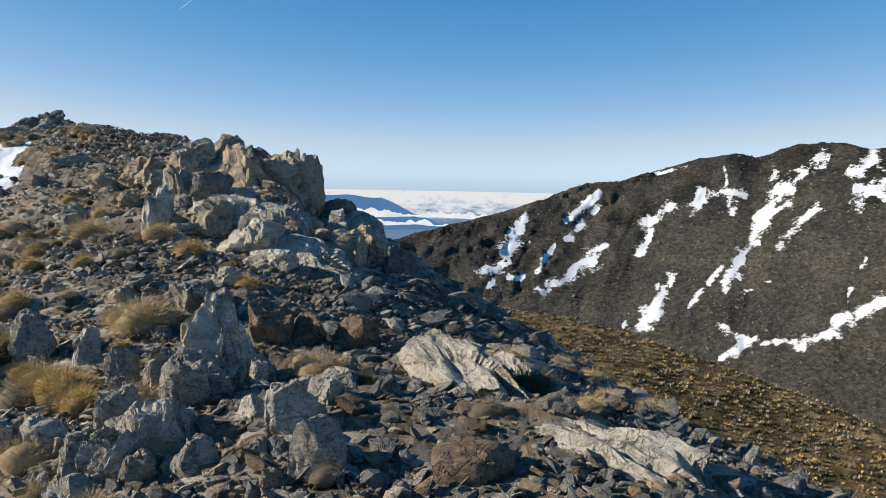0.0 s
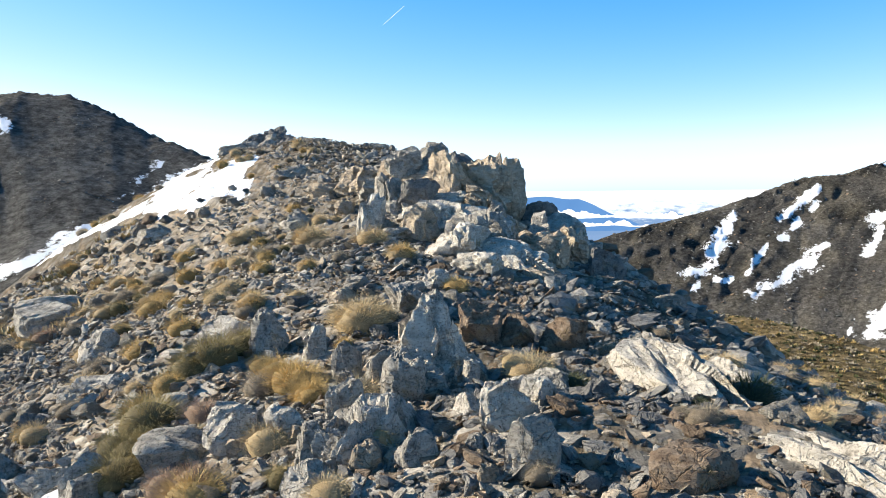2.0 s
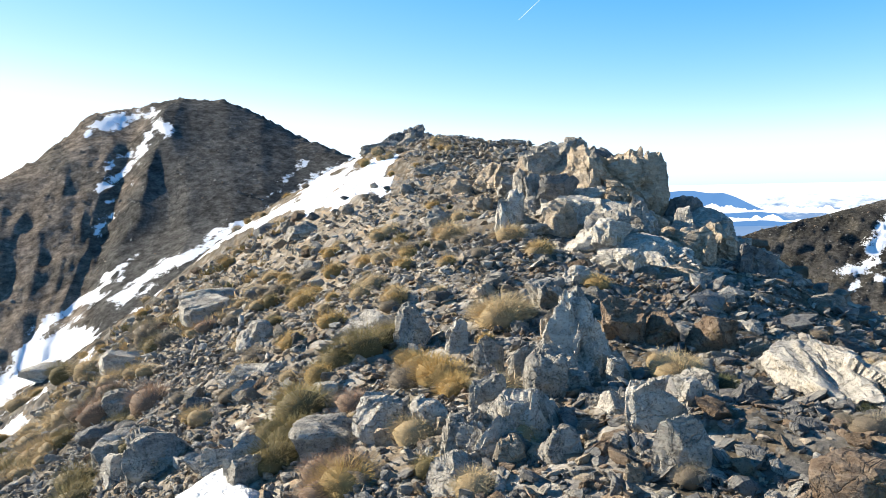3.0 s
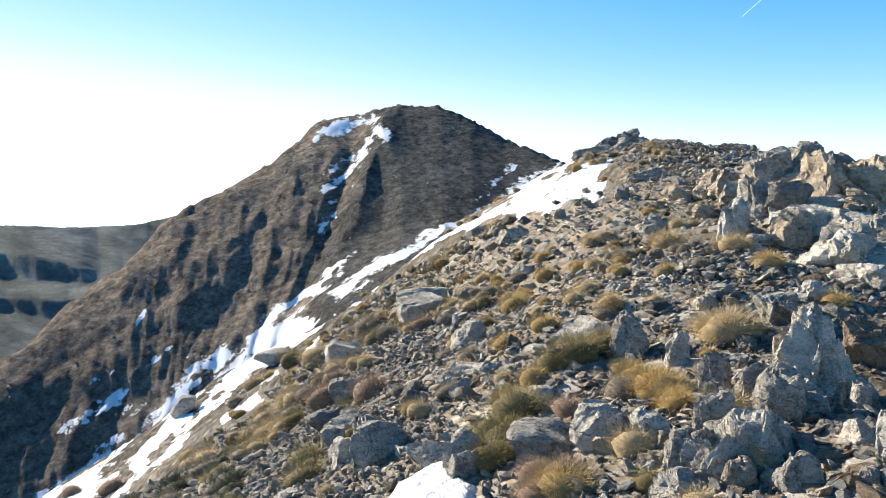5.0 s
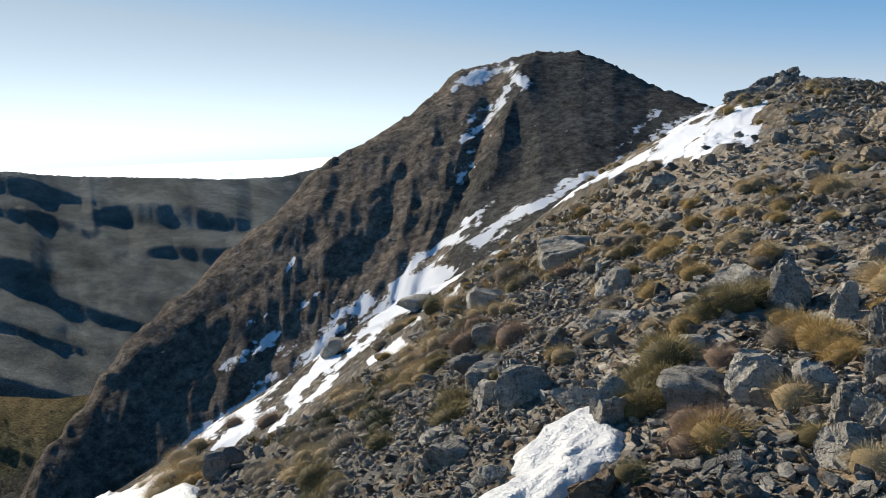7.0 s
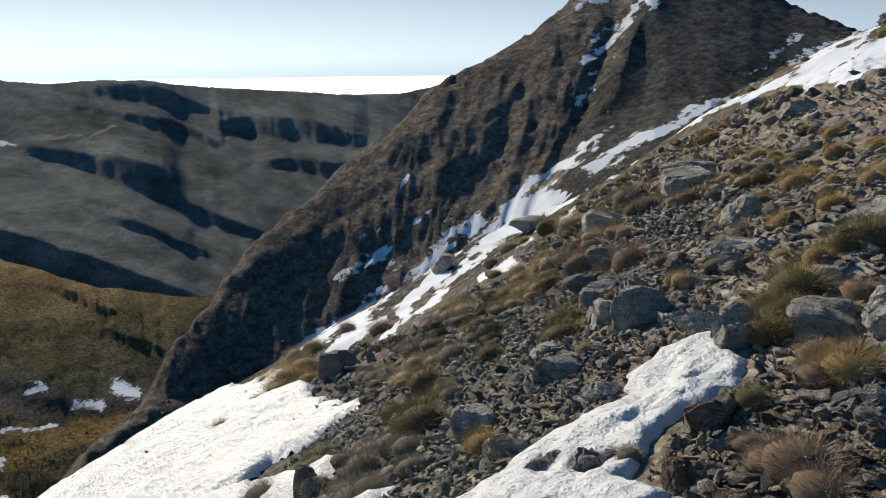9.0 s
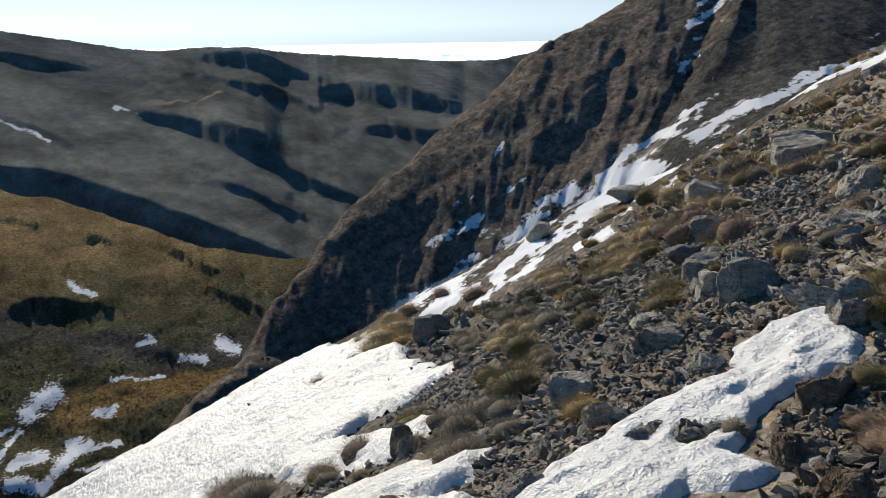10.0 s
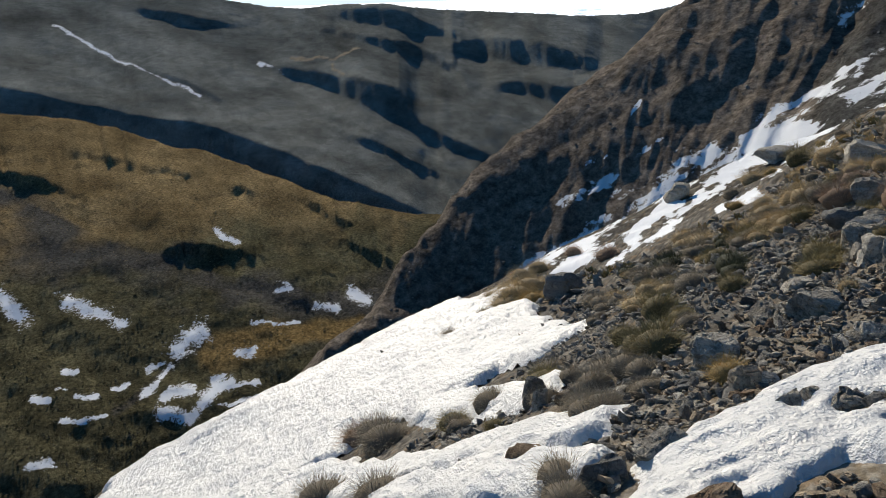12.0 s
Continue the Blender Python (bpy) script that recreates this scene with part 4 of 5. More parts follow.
# ---- snow lying close by ----
def snow_patch(label, lists, low, high, step, thick, wobble=0.55, holes=()):
    """A thin lumpy sheet of old snow over the ground, inside strokes (x0, y0, x1, y1, half width) in metres."""
    gx, gy = np.meshgrid(np.arange(low[0], high[0], step), np.arange(low[1], high[1], step))
    x, y = gx.ravel(), gy.ravel()
    m = np.full(x.shape, -9.0)
    for x0, y0, x1, y1, w in lists:
        dx, dy = x1 - x0, y1 - y0
        k = np.clip(((x - x0) * dx + (y - y0) * dy) / max(dx * dx + dy * dy, 1e-9), 0, 1)
        m = np.maximum(m, w - np.hypot(x - x0 - k * dx, y - y0 - k * dy))
    for hx, hy, hw in holes:
        m = np.minimum(m, (np.hypot(x - hx, (y - hy) * 1.3) - hw) * 0.8)
    m = m + fbm(x, y, 0.9, 4, 401) * wobble + fbm(x, y, 0.22, 4, 411) * wobble * 0.55
    z = land(x, y)[0] + np.clip(m * 0.9, -0.10, thick) + np.clip(m / 0.3, 0, 1) * ((fbm(x * 1.5, y * 0.8, 0.26, 4, 421, True) - 0.5) * 0.13 + fbm(x, y, 1.6, 3, 431) * 0.08)
    rows, cols = gx.shape
    i = (np.arange(rows - 1)[:, None] * cols + np.arange(cols - 1)[None]).ravel()
    quads = np.stack([i, i + 1, i + cols + 1, i + cols], 1)
    quads = quads[(m[quads] > -0.1).all(1)]
    used, inverse = np.unique(quads, return_inverse=True)
    me = bpy.data.meshes.new("snow_patch")
    me.from_pydata(np.stack([x, y, z], 1)[used], [], inverse.reshape(-1, 4))
    me.shade_smooth()
    me.materials.append(SNOW)
    return tagged(new("snow_patch", me), label, "snow", "snow patches on the flank")


snow_patch("wide field of white crusted old snow on the steep flank", [(-10.4, 3.9, -17, 5.4, 0.7), (-12, 2.8, -25, 5.0, 1.6), (-12.5, 0.9, -25, 1.5, 1.9), (-13.5, -1.8, -24, -2.5, 2.2), (-7.2, 2.5, -12.5, 2.0, 0.42)], (-27, -5), (-6, 8), 0.09, 0.14)
snow_patch("narrow tongue of old snow between cushion shrubs", [(-12.5, -0.9, -9.5, 0.15, 0.8), (-9.5, 0.15, -6.4, 0.95, 0.5), (-6.4, 0.95, -4.7, 1.75, 0.42), (-5.8, 0.7, -4.2, 1.3, 0.4)], (-14, -3), (-3.2, 3), 0.06, 0.12)
SNOW_TONGUE = [(-3.65, 3.72, -3.38, 3.5, 0.36), (-3.38, 3.5, -3.42, 2.95, 0.36), (-3.42, 2.95, -3.32, 2.5, 0.40), (-3.32, 2.5, -3.18, 1.95, 0.46), (-3.5, 1.85, -3.05, 1.6, 0.42), (-2.95, 2.25, -2.65, 2.25, 0.22)]
snow_patch("small icy patch of melting snow among stones", SNOW_TONGUE, (-5.4, 0.8), (-1.8, 5), 0.025, 0.06, 0.40, ((-3.46, 2.42, 0.13), (-3.22, 2.52, 0.16)))


def on_tongue(x, y):
    """How far inside the small snow patch a place lies, in metres."""
    best = np.full(np.shape(x), -9.0)
    for x0, y0, x1, y1, w in SNOW_TONGUE:
        dx, dy = x1 - x0, y1 - y0
        k = np.clip(((x - x0) * dx + (y - y0) * dy) / (dx * dx + dy * dy), 0, 1)
        best = np.maximum(best, w - np.hypot(x - x0 - k * dx, y - y0 - k * dy))
    return best


# ---- rocks of the outcrop, the knob and the ridge ----
# crag
crag_block(-2.34, 13.21, 1.06, 0.55, 0.95, 't')
crag_block(-2.66, 13.37, 1.31, 0.46, 0.80, 't')
crag_block(-3.27, 12.72, 1.43, 0.54, 0.72, 't')
crag_block(-3.12, 13.58, 1.46, 0.41, 0.66, 'd')
crag_block(-3.78, 13.93, 2.05, 0.43, 0.29, 'g')
crag_block(-4.15, 13.31, 1.79, 0.52, 0.46, 'g')
crag_block(-4.14, 12.26, 1.17, 0.29, 0.62, 'g')
crag_block(-3.95, 12.11, 1.22, 0.28, 0.47, 'g')
crag_block(-3.62, 12.00, 1.27, 0.28, 0.28, 'g')
crag_block(-2.72, 12.64, 1.24, 0.53, 0.38, 't')
crag_block(-3.08, 12.15, 1.31, 0.47, 0.16, 'g')
crag_block(-2.89, 11.33, 0.68, 1.14, 0.65, 'w')
crag_block(-2.29, 10.96, 0.76, 0.84, 0.41, 'w')
crag_block(-3.20, 10.84, 0.77, 0.46, 0.50, 't')
crag_block(-3.92, 11.26, 0.90, 0.49, 0.22, 'g')
crag_block(-3.46, 10.56, 0.83, 0.33, 0.17, 'g')
crag_block(-1.80, 9.60, 0.59, 0.66, 0.29, 'w')
crag_block(-1.98, 9.04, 0.44, 0.63, 0.35, 'w')
crag_block(-1.49, 9.43, 0.43, 0.39, 0.32, 'g')
crag_block(-1.49, 10.76, 0.54, 0.41, 0.40, 't')
crag_block(-5.76, 13.79, 1.14, 0.67, 0.47, 't')
crag_block(-5.45, 13.91, 1.10, 0.28, 0.39, 'g')
crag_block(-5.65, 11.96, 0.76, 0.39, 0.44, 'g')
crag_block(-1.99, 14.26, 0.80, 0.43, 0.34, 'd')
crag_block(-1.63, 13.79, 0.57, 0.41, 0.30, 'd')
crag_block(-1.29, 13.31, 0.52, 0.40, 0.24, 'd')
crag_block(-2.09, 11.72, 0.87, 0.53, 0.22, 't')
crag_block(-2.07, 10.90, 0.73, 0.91, 0.08, 'd')
crag_block(-3.86, 13.61, 1.73, 0.32, 0.36, 'g')
crag_block(-1.16, 9.26, 0.39, 0.42, 0.24, 't')
crag_block(-2.19, 7.94, 0.55, 0.25, 0.16, 'w')
crag_block(-2.24, 7.02, 0.45, 0.33, 0.22, 'g')
crag_block(-1.90, 6.73, 0.44, 0.21, 0.24, 'g')
crag_block(-4.44, 8.29, 0.38, 0.21, 0.11, 'g')
crag_block(-3.02, 7.50, 0.46, 0.21, 0.11, 't')
# knob
crag_block(-11.86, 24.19, 2.85, 0.50, 0.60, 'd')
crag_block(-12.39, 23.93, 2.66, 0.55, 0.55, 'd')
crag_block(-12.51, 23.31, 2.37, 0.59, 0.57, 'g')
crag_block(-11.69, 23.17, 2.43, 0.77, 0.56, 'g')
crag_block(-11.38, 23.87, 2.72, 0.39, 0.43, 'd')
crag_block(-8.20, 23.55, 2.61, 0.56, 0.18, 'g')
crag_block(-8.03, 17.04, 1.74, 0.70, 0.28, 'g')
crag_block(-12.69, 22.65, 2.36, 0.77, 0.47, 'g')
# near
boulder(-1.57, 4.78, 0.23, 0.29, 0.33, 'g')
boulder(-1.54, 4.15, -0.03, 0.33, 0.40, 'g')
boulder(-0.58, 3.73, 0.14, 0.28, 0.38, 'g')
boulder(-0.78, 4.22, 0.24, 0.31, 0.30, 'w')
boulder(-1.24, 3.88, 0.06, 0.26, 0.28, 'g')
boulder(-1.03, 3.90, 0.09, 0.18, 0.21, 'b')
boulder(-0.46, 4.56, 0.18, 0.29, 0.21, 'g')
boulder(-0.58, 4.84, 0.11, 0.42, 0.34, 'g')
boulder(-0.18, 4.45, 0.14, 0.28, 0.20, 'g')
boulder(0.07, 4.55, 0.13, 0.27, 0.16, 'b')
boulder(-0.28, 4.23, 0.13, 0.19, 0.18, 'g')
boulder(0.17, 3.61, 0.20, 0.38, 0.23, 'b')
boulder(-0.94, 3.97, 0.23, 0.12, 0.08, 'g')
boulder(-0.80, 3.66, 0.19, 0.11, 0.09, 't')
boulder(-0.87, 3.87, 0.20, 0.19, 0.07, 't')
boulder(-1.00, 3.59, 0.14, 0.13, 0.05, 'g')
boulder(-1.64, 5.41, 0.66, 0.31, 0.08, 't')
boulder(0.26, 3.82, 0.20, 0.15, 0.10, 'g')
boulder(-1.08, 6.31, 0.43, 0.30, 0.12, 'b')
boulder(-0.69, 6.36, 0.41, 0.36, 0.12, 'b')
boulder(-1.35, 6.17, 0.48, 0.35, 0.20, 'b')
boulder(-0.46, 3.89, 0.12, 0.17, 0.11, 'g')
boulder(-0.33, 4.03, 0.16, 0.16, 0.11, 'g')
boulder(-2.55, 4.29, -0.01, 0.37, 0.28, 'w')
boulder(-2.88, 4.20, -0.11, 0.50, 0.19, 'g')
boulder(-2.54, 4.23, -0.16, 0.39, 0.17, 'g')
boulder(-2.23, 4.27, -0.16, 0.34, 0.19, 'g')
boulder(-3.21, 6.11, 0.19, 0.33, 0.38, 'g')
boulder(-2.71, 5.95, 0.25, 0.19, 0.23, 'w')
boulder(-2.14, 5.21, 0.23, 0.22, 0.30, 'g')
boulder(-9.08, 10.20, -0.60, 0.85, 0.38, 'g')
boulder(-4.78, 4.58, -0.64, 0.49, 0.35, 'g')
boulder(-5.98, 7.41, -0.26, 0.41, 0.28, 'w')
boulder(-5.79, 5.05, -0.91, 0.41, 0.23, 'g')
boulder(-10.20, 9.44, -1.35, 0.73, 0.29, 'w')
boulder(-3.79, 4.21, -0.38, 0.31, 0.18, 'w')
boulder(-5.21, 5.56, -0.52, 0.22, 0.20, 'd')
boulder(-5.18, 6.02, -0.38, 0.27, 0.18, 'w')
boulder(-4.60, 5.94, -0.21, 0.32, 0.17, 'w')
boulder(-4.59, 5.50, -0.32, 0.28, 0.20, 'w')
boulder(-1.73, 3.59, 0.05, 0.30, 0.16, 'w')
boulder(-4.40, 6.50, -0.01, 0.30, 0.13, 'd')
boulder(-4.05, 6.75, 0.14, 0.45, 0.20, 'w')
boulder(-2.21, 4.30, 0.07, 0.24, 0.23, 'w')
boulder(-1.88, 4.48, 0.16, 0.26, 0.28, 'g')
boulder(-1.86, 4.00, 0.09, 0.24, 0.22, 'g')
boulder(-3.46, 4.02, -0.32, 0.26, 0.29, 'w')
boulder(-7.37, 7.73, -0.69, 0.10, 0.07, 'w')
boulder(-4.35, 5.70, -0.19, 0.31, 0.10, 'd')
boulder(-10.05, 11.37, -0.56, 1.05, 0.28, 'g')
boulder(-4.77, 4.52, -0.65, 0.50, 0.35, 'g')
boulder(-3.94, 4.27, -0.42, 0.40, 0.15, 'w')
boulder(-7.61, 6.95, -1.06, 0.46, 0.23, 'g')
boulder(-9.54, 13.75, 0.46, 0.73, 0.36, 'g')
boulder(-12.07, 16.00, 0.22, 0.72, 0.43, 'd')
boulder(-18.67, 14.62, -3.52, 1.22, 0.35, 'w')
boulder(-10.29, 9.57, -1.34, 0.72, 0.21, 'w')
boulder(-4.67, 5.25, -0.41, 0.32, 0.11, 'd')
boulder(-20.03, 12.30, -4.79, 0.70, 0.50, 'g')
boulder(-3.52, 5.04, -0.10, 0.33, 0.18, 'w')
boulder(-4.99, 6.11, -0.29, 0.53, 0.15, 'w')
boulder(-4.74, 2.82, -1.15, 0.35, 0.17, 'w')
boulder(-3.48, 2.40, -0.80, 0.26, 0.12, 'g')
boulder(-3.36, 2.46, -0.74, 0.20, 0.12, 'g')
boulder(-3.08, 2.60, -0.60, 0.20, 0.10, 'd')
boulder(-3.22, 2.52, -0.66, 0.26, 0.10, 'g')
boulder(-15.18, 6.36, -5.12, 0.51, 0.40, 'd')
boulder(-6.90, 2.30, -2.42, 0.24, 0.16, 'd')
boulder(-14.10, 6.00, -4.70, 0.75, 0.50, 'd')
boulder(-4.61, 3.54, -0.88, 0.50, 0.20, 'g')
boulder(-5.00, 4.50, -0.75, 0.41, 0.28, 'w')
boulder(-3.63, 1.69, -1.00, 0.30, 0.11, 'g')
boulder(-6.38, 2.15, -2.21, 0.16, 0.12, 'g')
boulder(-6.07, 5.44, -0.90, 0.49, 0.17, 'w')
boulder(-5.32, 3.99, -1.04, 0.31, 0.15, 'w')
boulder(-7.03, 6.02, -1.13, 0.49, 0.19, 'd')
boulder(-4.96, 3.44, -1.06, 0.24, 0.12, 'g')
boulder(-4.01, 2.51, -0.92, 0.23, 0.15, 't')
boulder(-3.70, 1.38, -1.12, 0.27, 0.11, 'd')
boulder(-2.70, 1.35, -0.70, 0.27, 0.17, 'b')
boulder(-4.57, 4.34, -0.63, 0.43, 0.38, 'g')
boulder(-3.98, 4.28, -0.43, 0.27, 0.13, 'w')
boulder(-2.78, 2.98, -0.34, 0.29, 0.16, 'b')
boulder(-2.50, 2.45, -0.37, 0.23, 0.09, 'b')
boulder(-3.36, 3.90, -0.32, 0.24, 0.23, 'g')
boulder(-2.13, 2.28, -0.29, 0.21, 0.10, 'b')
boulder(-4.78, 3.77, -0.88, 0.23, 0.14, 'g')
boulder(-3.94, 3.37, -0.66, 0.24, 0.08, 'w')
boulder(0.94, 11.18, -0.38, 0.15, 0.15, 'w')
boulder(-3.48, 2.50, -0.76, 0.30, 0.07, 'g')
boulder(-3.20, 2.62, -0.62, 0.26, 0.06, 'd')
crag_block(-12.0, 24.05, 2.95, 0.42, 0.42, 'd')
crag_block(-12.3, 23.95, 2.85, 0.45, 0.36, 'd')
crag_block(-11.6, 24.0, 2.82, 0.45, 0.36, 'd')
crag_block(-12.65, 23.75, 2.72, 0.36, 0.36, 'd')
crag_block(-11.2, 23.75, 2.75, 0.36, 0.3, 'g')
crag_block(-11.9, 23.8, 2.75, 0.4, 0.4, 'g')
crag_block(-12.9, 23.4, 2.45, 0.4, 0.34, 'd')
crag_block(-10.9, 23.5, 2.6, 0.4, 0.25, 'd')
boulder(-1.80, 5.12, 0.10, 0.30, 0.40, 'g')
boulder(-1.22, 5.18, 0.10, 0.32, 0.34, 'w')
boulder(-1.52, 4.95, 0.10, 0.34, 0.30, 'g')


# bedrock that breaks through the ridge: a steep pyramid and the broken mass before it
def bedrock(x, y, foot, top, wide, deep, tone, turn, taper, words):
    rock_count[0] += 1
    p, f = rock_points(4000 + rock_count[0], 6, 0.6, 0.2, 12)
    p[:, :2] *= (1 - taper * (p[:, 2:] + 1) / 2)
    ob = new("rock_outcrop", mesh_of("rock_outcrop", p * np.array([wide / 2, deep / 2, (top - foot) / 2]), f, ROCK[tone]))
    ob.matrix_world = pose(x, y, (foot + top) / 2, -6, 4, turn)
    return tagged(ob, words, "rock", "bedrock of the ridge")


bedrock(-1.46, 5.28, -0.25, 0.88, 1.15, 0.90, "w", 34, 0.66, "pale grey pyramid of fractured bedrock in rubble")
bedrock(-1.62, 4.18, -0.40, 0.44, 1.05, 0.65, "w", 32, 0.40, "broken mass of grey bedrock with tan edges")
bedrock(-2.42, 4.42, -0.40, 0.22, 0.80, 0.50, "g", 30, 0.35, "low grey bedrock hump beside golden tussocks")
bedrock(-1.95, 5.05, -0.30, 0.45, 0.60, 0.50, "t", 10, 0.50, "tan stepped bedrock beside the rock pyramid")

for cx, cy, count in ((-1.46, 5.05, 12), (-1.6, 4.0, 12), (-2.3, 4.3, 8), (-0.75, 4.6, 8)):
    for _ in range(count):
        bx, by = random.gauss(cx, 0.30), random.gauss(cy, 0.14)
        boulder(bx, by, ground_z(bx, by) - 0.02, random.uniform(0.12, 0.26), random.uniform(0.06, 0.2), random.choice("ggwtd"))

# pale bare slabs that break the shaded side
for sx, sy, long, top, wide, turn in ((0.10, 5.48, 1.75, 0.50, 0.56, -61), (0.92, 3.95, 1.25, 0.34, 0.44, -55), (0.62, 6.35, 0.8, 0.34, 0.3, -58)):
    rock_thing("rock_slab", "long pale slab of bare rock on the ridge edge", "rock", sx, sy, ground_z(sx, sy) - 0.3, long, top + 0.12, wide, "w", turn, 7, 6, "slabs on the ridge edge", 0.75, 0.16)

# the fractured bodies of the outcrop
for ox, oy, wide, foot, top, deep, tone, turn, words in ((-3.2, 13.5, 2.3, 0.5, 2.0, 1.5, "t", -15, "tan fractured rock wall at the top of the outcrop"), (-2.75, 11.75, 2.2, 0.0, 1.36, 1.2, "w", -30, "pale cracked rock face in the middle of the outcrop"), (-1.9, 9.75, 1.7, -0.1, 0.86, 1.0, "w", -35, "low pale rock ledge at the foot of the outcrop"), (-1.6, 13.2, 1.5, 0.0, 1.05, 1.4, "g", 10, "grey shaded rock body beside the outcrop")):
    rock_thing("rock_outcrop", words, "rock", ox, oy, foot, wide, top - foot, deep, tone, turn, 4, 6, "bodies of the outcrop", 0.55, 0.22)

# smaller broken blocks that fill the outcrop
for _ in range(50):
    s, u = random.uniform(9.6, 16.5), random.gauss(2.9, 0.75)
    bx, by = -0.454 * s + 0.891 * u, 0.891 * s + 0.454 * u
    crag_block(bx, by, ground_z(bx, by) - 0.05, random.uniform(0.25, 0.75), random.uniform(0.2, 0.75), random.choice("ggwtwtd"))

# ---- tussocks and shrubs that stand out ----
tuft(-3.01, 9.27, 0.42, 'straw')
tuft(-3.75, 10.32, 0.52, 'straw')
tuft(-4.86, 10.80, 0.64, 'straw')
tuft(-2.58, 6.71, 0.58, 'straw')
tuft(-2.80, 6.85, 0.38, 'straw')
tuft(-0.82, 5.27, 0.40, 'straw')
tuft(-1.62, 3.57, 0.25, 'straw')
tuft(-10.39, 22.57, 0.54, 'straw')
tuft(-4.83, 8.00, 0.34, 'straw')
tuft(-4.10, 8.84, 0.21, 'straw')
tuft(-6.19, 8.79, 0.55, 'gold')
tuft(-6.37, 9.27, 0.41, 'gold')
tuft(-4.11, 7.49, 0.31, 'gold')
tuft(-2.86, 5.53, 0.37, 'gold')
tuft(-2.57, 5.29, 0.44, 'gold')
tuft(-2.29, 4.90, 0.24, 'gold')
tuft(-3.08, 5.71, 0.24, 'gold')
tuft(-6.48, 10.03, 0.43, 'gold')
tuft(-5.02, 9.67, 0.32, 'gold')
tuft(-3.74, 5.04, 0.38, 'gold')
tuft(-3.77, 5.41, 0.30, 'gold')
tuft(-3.62, 5.86, 0.66, 'green')
tuft(-3.54, 6.18, 0.47, 'green')
tuft(-3.72, 5.69, 0.40, 'green')
tuft(-3.30, 4.09, 0.36, 'green')
tuft(-3.38, 4.52, 0.39, 'green')
tuft(-5.23, 14.25, 0.60, 'green')
tuft(-9.92, 11.13, 0.43, 'green')
tuft(-3.08, 4.84, 0.39, 'russet')
tuft(-2.77, 3.87, 0.29, 'russet')
tuft(-2.55, 3.84, 0.32, 'russet')
tuft(-8.20, 9.13, 0.45, 'russet')
tuft(-8.88, 7.94, 0.62, 'russet')
tuft(-6.98, 6.74, 0.65, 'russet')
tuft(-8.52, 7.34, 0.75, 'russet')
tuft(-10.85, 10.39, 0.66, 'grey')
tuft(-9.03, 9.16, 0.66, 'grey')
tuft(-8.95, 11.72, 0.32, 'grey')
tuft(-8.64, 17.77, 0.43, 'grey')
tuft(-2.86, 5.27, 0.36, 'grey')
tuft(-2.46, 5.36, 0.26, 'grey')
tuft(-11.71, 11.52, 0.84, 'grey')
tuft(0.62, 5.46, 0.50, 'dark')
tuft(0.47, 5.11, 0.23, 'dark')
tuft(-11.12, 8.33, 0.62, 'straw')
tuft(-9.84, 7.96, 0.66, 'straw')
tuft(-8.44, 8.13, 0.43, 'straw')
tuft(-6.29, 7.59, 0.36, 'straw')
tuft(-6.28, 9.01, 0.48, 'straw')
tuft(-11.12, 7.06, 0.70, 'grey')
tuft(-9.29, 6.51, 0.60, 'grey')
tuft(-9.57, 7.97, 0.65, 'grey')
tuft(-9.00, 7.82, 0.53, 'grey')
tuft(-5.86, 6.03, 0.31, 'grey')
tuft(-9.58, 7.38, 0.54, 'grey')
tuft(-11.48, 11.49, 0.59, 'grey')
tuft(-6.20, 7.24, 0.28, 'grey')
tuft(-12.33, 12.10, 0.63, 'green')
tuft(-6.07, 4.88, 0.47, 'green')
tuft(-7.04, 6.30, 0.42, 'green')
tuft(-14.63, 11.88, 0.83, 'green')
tuft(-5.74, 5.20, 0.29, 'green')
tuft(-3.64, 4.59, 0.31, 'green')
tuft(-11.17, 6.55, 0.79, 'dark')
tuft(-7.63, 5.10, 0.63, 'dark')
tuft(-9.87, 1.30, 0.90, 'grey')
tuft(-7.88, 1.80, 0.46, 'grey')
tuft(-15.06, 3.80, 0.62, 'grey')
tuft(-5.68, 2.65, 0.45, 'grey')
tuft(-4.97, 2.07, 0.44, 'grey')
tuft(-5.71, 2.35, 0.40, 'grey')
tuft(-3.73, 1.16, 0.43, 'grey')
tuft(-8.12, 0.22, 0.83, 'grey')
tuft(-6.02, 0.51, 0.61, 'grey')
tuft(-6.90, 2.72, 0.35, 'grey')
tuft(-4.96, 2.38, 0.31, 'grey')
tuft(-7.94, 2.83, 0.40, 'grey')
tuft(-6.25, 3.33, 0.44, 'green')
tuft(-6.34, 3.57, 0.34, 'green')
tuft(-7.64, 2.73, 0.45, 'green')
tuft(-5.63, 4.43, 0.44, 'green')
tuft(-8.85, 5.12, 0.39, 'green')
tuft(-6.52, 4.24, 0.36, 'green')
tuft(-5.71, 4.62, 0.34, 'green')
tuft(-7.22, 3.46, 0.38, 'green')
tuft(-6.84, 1.84, 0.23, 'green')
tuft(-17.18, 5.84, 0.70, 'straw')
tuft(-17.72, 6.50, 0.72, 'straw')
tuft(-17.99, 7.08, 0.74, 'straw')
tuft(-16.95, 5.46, 0.55, 'straw')
tuft(-11.69, 7.50, 0.63, 'straw')
tuft(-9.50, 7.27, 0.54, 'straw')
tuft(-11.00, 8.82, 0.84, 'straw')
tuft(-12.59, 7.77, 0.56, 'straw')
tuft(-16.68, 12.36, 0.92, 'straw')
tuft(-12.55, 10.76, 0.85, 'straw')
tuft(-4.12, 2.64, 0.16, 'russet')
tuft(-18.60, 8.33, 0.62, 'russet')
